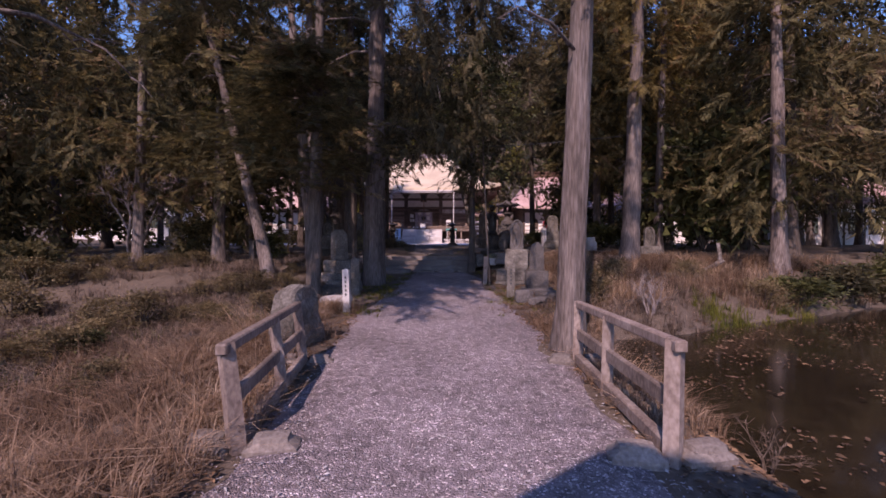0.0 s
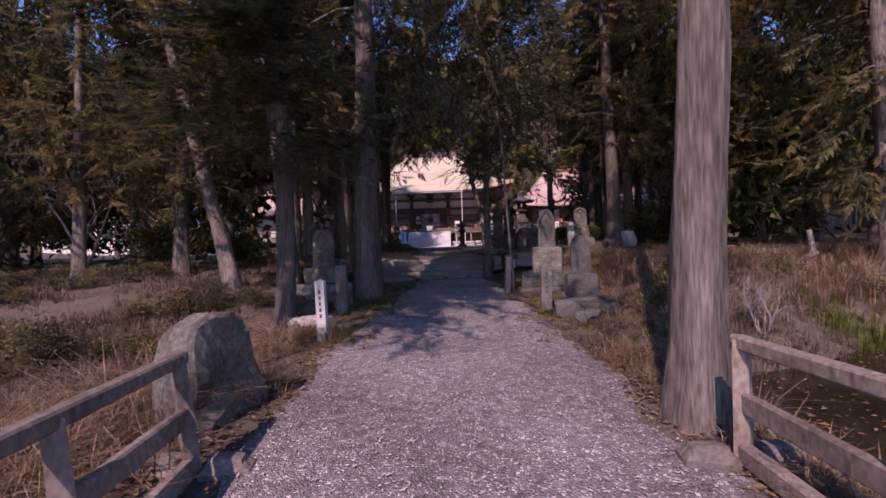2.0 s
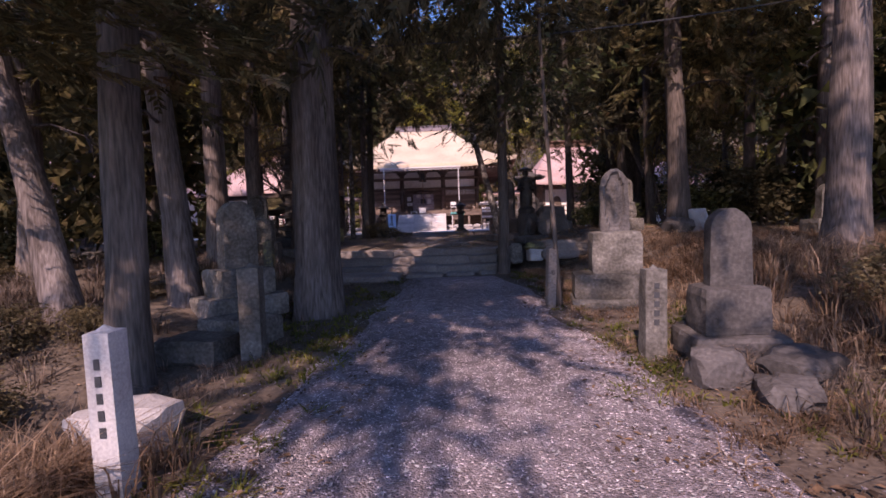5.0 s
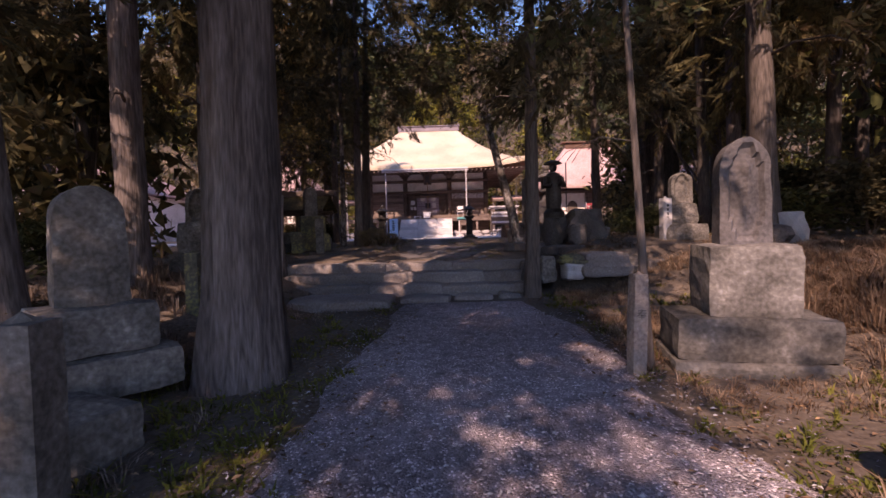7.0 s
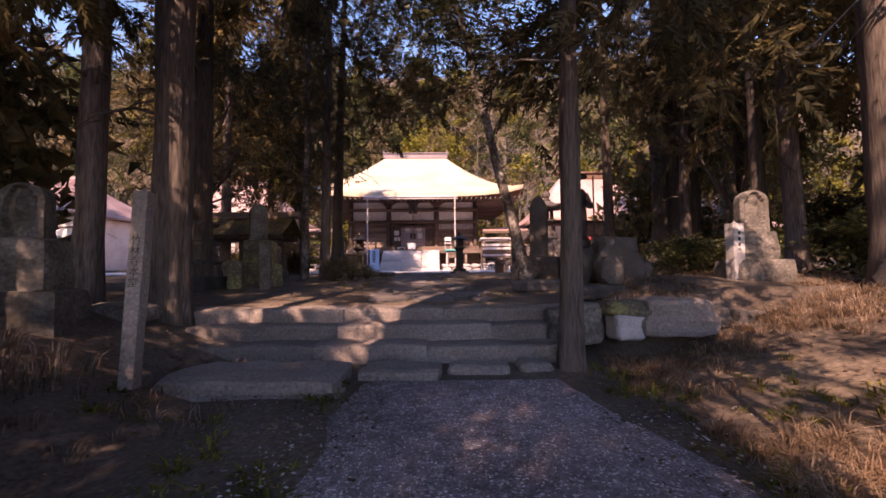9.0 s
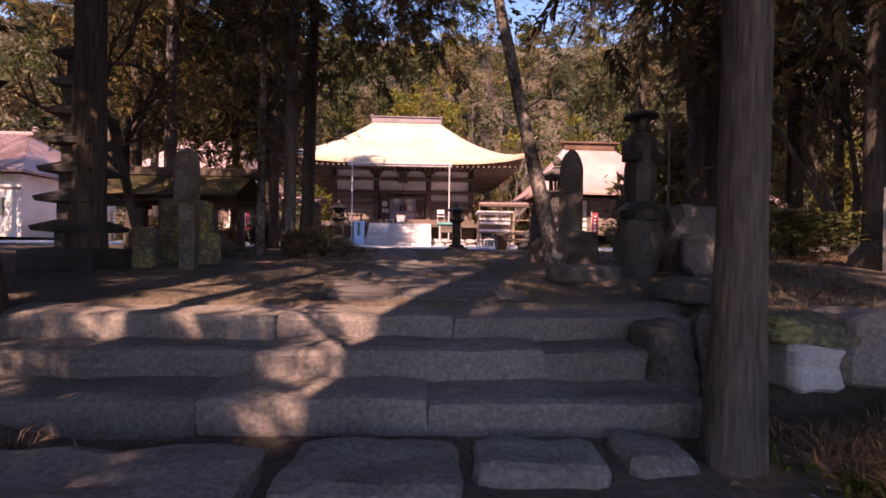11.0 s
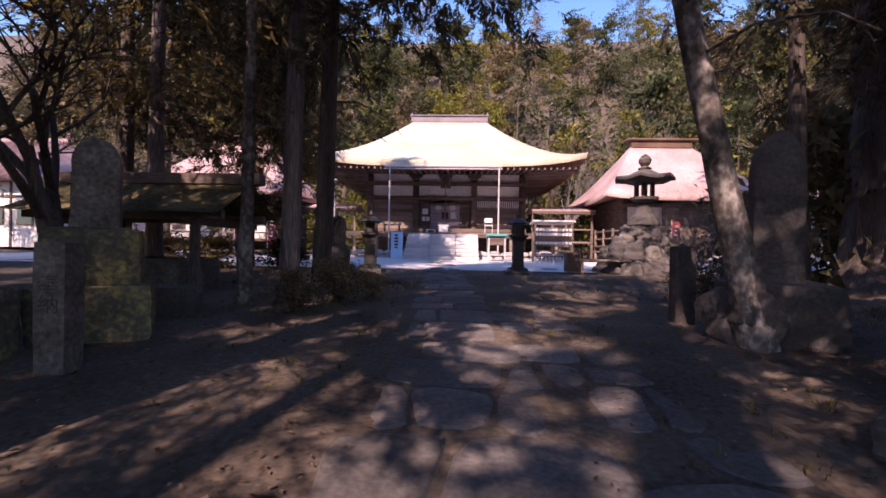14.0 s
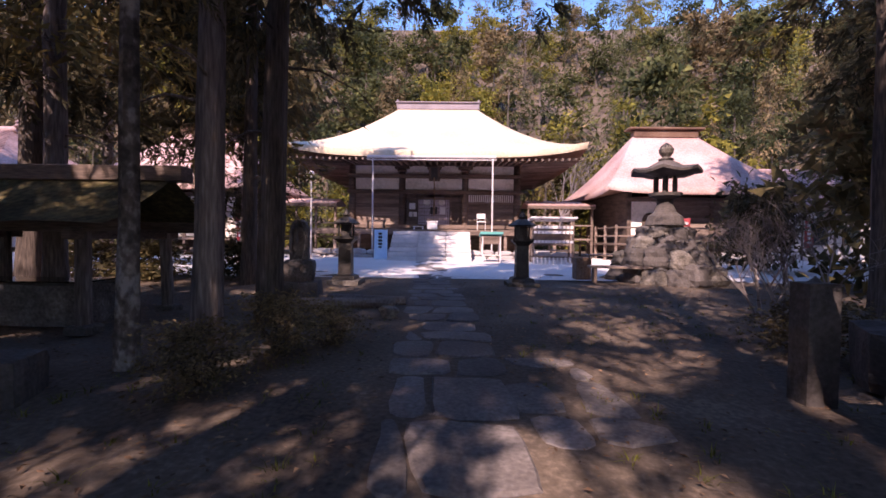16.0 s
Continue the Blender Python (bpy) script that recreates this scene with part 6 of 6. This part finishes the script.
for x, y in ((8.9, 38.6), (14.6, 39.2), (-10.5, 38.8), (-12.2, 38.8), (12.4, 38.9)):
    b = thing("banner", (x, y, ground_z(x, y)), "narrow red and white cloth banner on a pole", "banner", "banners")
    bm = bmesh.new()
    tube(bm, [(0, 0, 0), (0, 0, 2.1)], [0.018, 0.015], 6)
    part("pole", bm, "pipe", b)
    bm = bmesh.new()
    n_ = 8
    vs = [[bm.verts.new((0.02 + 0.38 * u, 0.03 * math.sin(6 * v + 3 * u), 0.75 + 1.25 * v)) for u in (0, 0.5, 1)] for v in np.linspace(0, 1, n_)]
    for a, c in zip(vs, vs[1:]):
        for i in range(2):
            bm.faces.new((a[i], a[i + 1], c[i + 1], c[i]))
    part("cloth", bm, "red", b)
    text_bars("writing", b, (0.2, -0.04, 1.4), 0.18, 0.95, 5, "white", seed=int(x) + 40)

for k, (x, y) in enumerate(((-2.9, 26.7), (-2.75, 27.1))):
    lg = thing("log", (x, y, ground_z(x, y) + 0.07), "weathered log lying as a ground edge", "log", "edge logs", 4 - 6 * k)
    bm = bmesh.new()
    tube(bm, [(-1.05, 0, 0), (0, 0.02, 0.01), (1.0, 0, 0)], [0.085, 0.09, 0.08], 10, 0.05)
    part("trunk_length", bm, "wood_fence", lg)

lp = thing("lamp_post", (-7.4, 39.5, ground_z(-7.4, 39.5)), "thin grey lamp post beside the hall", "lamp")
bm = bmesh.new()
tube(bm, [(0, 0, 0), (0, 0, 3.9)], [0.04, 0.03], 8)
part("pole", bm, "pipe", lp)
beam("lamp_head", lp, (0.25, 0.2, 0.1), (0, -0.05, 3.92), "white", 0.02)

cable = thing("overhead_cable", (0, 14.6, 4.3), "thin black cable strung between the trees", "cable")
bm = bmesh.new()
tube(bm, [(-4.7 + i * 0.7, 0.6 - 0.08 * i, 0.25 + 0.012 * (i - 8) ** 2 * 0.4) for i in range(17)], [0.012] * 17, 5)
part("wire", bm, "ink", cable)


# broken dead branch standing in the far bank
db = thing("dead_branch", (7.95, 12.5, ground_z(7.95, 12.5)), "broken dead branch with a pale upright stub on the bank", "branch")
bm = bmesh.new()
tube(bm, [(-0.5, 0.05, -0.06), (-0.25, 0.0, 0.12), (0.0, 0, 0.26), (0.2, 0.02, 0.34)], [0.06, 0.075, 0.07, 0.05], 8)
part("limb", bm, "bark_dark", db)
bm = bmesh.new()
tube(bm, [(0.08, 0, 0.28), (0.06, 0, 0.55), (0.03, 0.02, 0.86)], [0.06, 0.055, 0.05], 8)
part("stub", bm, "bark_patch", db, "pale peeled stub")

# ---- grass, reeds, litter ----
def blades(name, spots_, per, height, width, mat, label, seed, fan=0.5, hang=0.5):
    """Tufts of narrow bent blades at the given spots (x, y, size)."""
    rn = np.random.RandomState(seed)
    S = np.array([(x, y, ground_z(x, y) - 0.02, s) for x, y, s in spots_])
    S = np.repeat(S, per, 0)
    n = len(S)
    az = rn.uniform(0, 2 * math.pi, n)
    out = np.stack([np.cos(az), np.sin(az), np.zeros(n)], 1)
    H = height * S[:, 3] * rn.uniform(0.45, 1.25, n)
    F = (fan * rn.uniform(0.1, 1.2, n))[:, None]
    base = S[:, :3] + out * (rn.uniform(0, 0.13, n) * S[:, 3])[:, None]
    upv = np.array([0, 0, 1.0])
    mid_ = base + (out * F * 0.5 + upv) * (H * 0.55)[:, None]
    tip = base + out * F * (H * (0.9 + hang))[:, None] + upv * (H * rn.uniform(0.5, 1.0, n))[:, None]
    tang = np.stack([-np.sin(az), np.cos(az), np.zeros(n)], 1) * (width * rn.uniform(0.6, 1.3, n))[:, None]
    V = np.stack([base - tang, base + tang, mid_ + tang * 0.8, mid_ - tang * 0.8, tip], 1).reshape(-1, 3)
    idx = np.arange(n) * 5
    faces = [(a, a + 1, a + 2, a + 3) for a in idx] + [(a + 3, a + 2, a + 4) for a in idx]
    me = bpy.data.meshes.new(name)
    me.from_pydata(V.tolist(), [], [tuple(int(q) for q in f) for f in faces])
    me.materials.append(M[mat])
    return tagged(new(name, me), label, "grass", kind="stuff")


def scatter(n, x0, x1, y0, y1, seed, ok=lambda x, y: True, s0=0.6, s1=1.3, clump=0.0):
    rn = random.Random(seed)
    out = []
    while len(out) < n:
        x, y = rn.uniform(x0, x1), rn.uniform(y0, y1)
        if clump and noise.noise((x * clump, y * clump, seed)) < rn.uniform(-0.25, 0.25):
            continue
        if ok(x, y):
            out.append((x, y, rn.uniform(s0, s1)))
        elif rn.random() < 0.002:
            break
    return out


def off_path(x, y, gap=1.62):
    return abs(x - path_mid(y)) > gap + 0.12 * noise.noise((x, y * 2, 0))


dry = lambda x, y: off_path(x, y) and ground_z(x, y, False) > -0.52
blades("dry_grass", scatter(1500, -5.2, -1.5, 0.5, 9.5, 1, lambda x, y: off_path(x, y, 1.66), 0.5, 1.25, 0.85), 24, 0.33, 0.005, "straw", "pale dry grass on the marsh bank", 1, 0.9, 0.6)
blades("reeds", scatter(1700, -16, -3.2, 3, 16, 2, lambda x, y: True, 0.5, 1.2, 0.4), 18, 0.32, 0.006, "straw_grey", "grey-brown dead reeds in the marsh", 2, 0.7, 0.6)
blades("dry_grass", scatter(520, 1.62, 3.1, 0.5, 8.5, 3, lambda x, y: off_path(x, y, 1.6) and ground_z(x, y, False) > -0.45, 0.4, 1.0, 0.6), 22, 0.26, 0.0045, "straw", "pale dry grass along the pond edge", 3, 0.9, 0.7)
blades("dry_grass", scatter(1100, 3.0, 15, 9.2, 14.0, 4, lambda x, y: ground_z(x, y, False) > -0.4, 0.6, 1.4, 0.4), 22, 0.42, 0.006, "straw", "tall straw-coloured grass on the far bank", 4, 0.8, 0.6)
blades("green_grass", scatter(520, 5.5, 13.5, 8.2, 10.2, 5, lambda x, y: ground_z(x, y, False) > -0.55, 0.6, 1.2, 0.5), 18, 0.28, 0.006, "grass", "yellow-green grass at the water's edge", 5, 0.4, 0.2)
blades("dry_grass", scatter(2300, 1.2, 8.5, 13.2, 17.3, 6, lambda x, y: off_path(x, y, 1.5), 0.4, 0.9, 0.6), 20, 0.2, 0.0045, "straw", "golden dry grass below the terrace wall", 6, 1.0, 0.7)
blades("dry_grass", scatter(800, 2.0, 7.5, 17.9, 23, 7, lambda x, y: True, 0.4, 0.9, 0.6), 18, 0.13, 0.0045, "straw", "dry grass on the statue mound", 7, 1.0, 0.7)
blades("dry_grass", [(-2.62 + rs.uniform(-0.3, 0.3), 9.0 + rs.uniform(-0.5, 0.4), rs.uniform(0.8, 1.4)) for _ in range(60)], 30, 0.36, 0.005, "straw", "large tawny grass tussock by the stone post", 8, 1.1, 0.8)
blades("green_grass", scatter(260, -9, -4.5, 3.5, 9, 9, lambda x, y: True, 0.5, 1.1, 0.8), 18, 0.26, 0.006, "grass", "yellow-green marsh grass", 9, 0.5, 0.3)
blades("moss_grass", scatter(2900, -4.2, 3.6, 8.5, 16.9, 10, lambda x, y: 1.15 < abs(x - path_mid(y)) < 3.0, 0.4, 1.0, 0.9), 24, 0.11, 0.009, "grass", "low mossy grass along the path edge", 10, 0.9, 0.5)
blades("dry_grass", scatter(1300, 1.0, 5.5, 8.8, 14.5, 31, lambda x, y: off_path(x, y, 1.4), 0.4, 0.9, 0.8), 18, 0.16, 0.0045, "straw", "short golden grass round the stone monuments", 31, 1.0, 0.7)
blades("dry_grass", scatter(620, 2.1, 6.0, 6.0, 10.8, 33, lambda x, y: off_path(x, y, 1.7) and ground_z(x, y, False) > -0.5, 0.5, 1.2, 0.6), 18, 0.32, 0.005, "straw_grey", "grey-brown dead grass on the pond bank", 33, 0.9, 0.6)
blades("dry_grass", scatter(520, -6.5, -2.0, 9.5, 17, 11, lambda x, y: off_path(x, y, 1.6), 0.4, 0.9, 0.7), 18, 0.2, 0.0045, "straw_grey", "sparse dry grass under the cedars", 11, 1.0, 0.6)
blades("dry_grass", scatter(320, -4.5, 3.2, 19, 29, 12, lambda x, y: abs(x - flag_mid(y)) > 0.75, 0.3, 0.7, 0.6), 16, 0.12, 0.004, "grass", "thin grass beside the flagstones", 12, 1.0, 0.5)


def litter(name, n, x0, x1, y0, y1, seed, ok, label, size=0.05, mat="litter", zf=None):
    rn = np.random.RandomState(seed)
    V, Fc = [], []
    k = 0
    while k < n:
        x, y = rn.uniform(x0, x1), rn.uniform(y0, y1)
        if not ok(x, y):
            k += 0.05
            continue
        k += 1
        z = (zf or ground_z)(x, y) + 0.012 + 0.012 * rn.rand()
        a, s = rn.uniform(0, 6.28), size * rn.uniform(0.5, 1.4)
        c, d = math.cos(a) * s, math.sin(a) * s
        t1, t2 = rn.uniform(-0.5, 0.5, 2) * s
        i = len(V)
        V += [(x - c, y - d, z), (x - d * 0.45, y + c * 0.45, z + abs(t1)), (x + c, y + d, z + t2 * 0.4 + 0.004), (x + d * 0.45, y - c * 0.45, z + abs(t2))]
        Fc.append((i, i + 1, i + 2, i + 3))
    me = bpy.data.meshes.new(name)
    me.from_pydata(V, [], Fc)
    me.materials.append(M[mat])
    return tagged(new(name, me), label, "leaves", kind="stuff")


blades("reeds", scatter(1500, -10, -2.6, 3.5, 12, 21, lambda x, y: True, 0.5, 1.3, 0.5), 16, 0.3, 0.006, "straw_grey", "tangled brown dead reeds standing in the marsh", 21, 0.8, 0.7)
blades("reeds", scatter(420, -6.5, -2.3, 1.5, 8, 22, lambda x, y: True, 0.8, 1.6, 0.7), 26, 0.42, 0.005, "straw", "drooping heaps of pale straw on the marsh bank", 22, 1.2, 1.0)
for k in range(34):
    x, y = -3.4 - 11 * ((k * 0.618) % 1), 6.5 + 8 * ((k * 0.7549) % 1)
    shrub((x, y), rs.uniform(0.28, 0.6), 3, "low rust-brown bush in the marsh", rs.uniform(0.6, 0.9), k * 53)
litter("leaf_litter", 20000, -9, 9, 7.5, 17.3, 1, lambda x, y: off_path(x, y, 1.25), "brown fallen leaves and needles on the slopes", 0.021)
litter("leaf_litter", 14000, -8, 7.5, 18.2, 32, 2, lambda x, y: abs(x - flag_mid(y)) > 0.5, "brown fallen leaves on the shaded terrace", 0.021)
litter("leaf_litter", 8000, -6, 3.2, 0, 9, 3, lambda x, y: off_path(x, y, 1.5) and ground_z(x, y, False) > -0.5, "brown fallen leaves on the banks", 0.035)
litter("floating_leaves", 4500, 2.4, 14, 0, 9.5, 4, lambda x, y: ground_z(x, y) < -0.43 and noise.noise((x * 0.8, y * 0.8, 4)) > -0.15, "brown leaves floating on the pond", 0.03, "litter", lambda x, y: -0.424)
litter("stone_chips", 9000, -2.2, 2.0, -1, 15.5, 5, lambda x, y: abs(x - path_mid(y)) < 1.5, "pale stone chips on the gravel", 0.017, "stone_pale", lambda x, y: ground_z(x, y, False) + 0.014)

# leafy plants in the marsh
for k, (x, y, s, kind_) in enumerate(((-5.6, 7.2, 0.3, 0), (-6.6, 7.9, 0.36, 0), (-8.2, 7.0, 0.5, 0), (-7.6, 9.5, 0.5, 3), (-5.2, 9.6, 0.4, 3), (-9.8, 9.8, 0.7, 3), (-4.1, 5.2, 0.34, 3), (-3.4, 7.6, 0.36, 3), (-6.2, 5.6, 0.4, 3),
                                       (-11, 11.5, 0.8, 2), (-4.3, 10.4, 0.4, 3), (3.4, 9.6, 0.45, 3), (4.3, 11.2, 0.5, 3), (6.5, 11.5, 0.45, 3))):
    shrub((x, y), s, kind_, "low marsh plant with small leaves" if kind_ == 0 else "low dry brown bush on the bank", 0.8, k * 70)
litter("stone_chips", 5000, -2.8, 2.6, -1, 16.6, 6, lambda x, y: 1.2 < abs(x - path_mid(y)) < 2.0, "grey gravel strewn over the path edge", 0.014, "gravel", lambda x, y: ground_z(x, y) + 0.012)
litter("leaf_litter", 1300, -2.4, 2.2, 9, 16.8, 7, lambda x, y: 0.8 < abs(x - path_mid(y)) < 1.7, "brown leaves blown onto the gravel edge", 0.026, "litter", lambda x, y: ground_z(x, y, False) + 0.016)
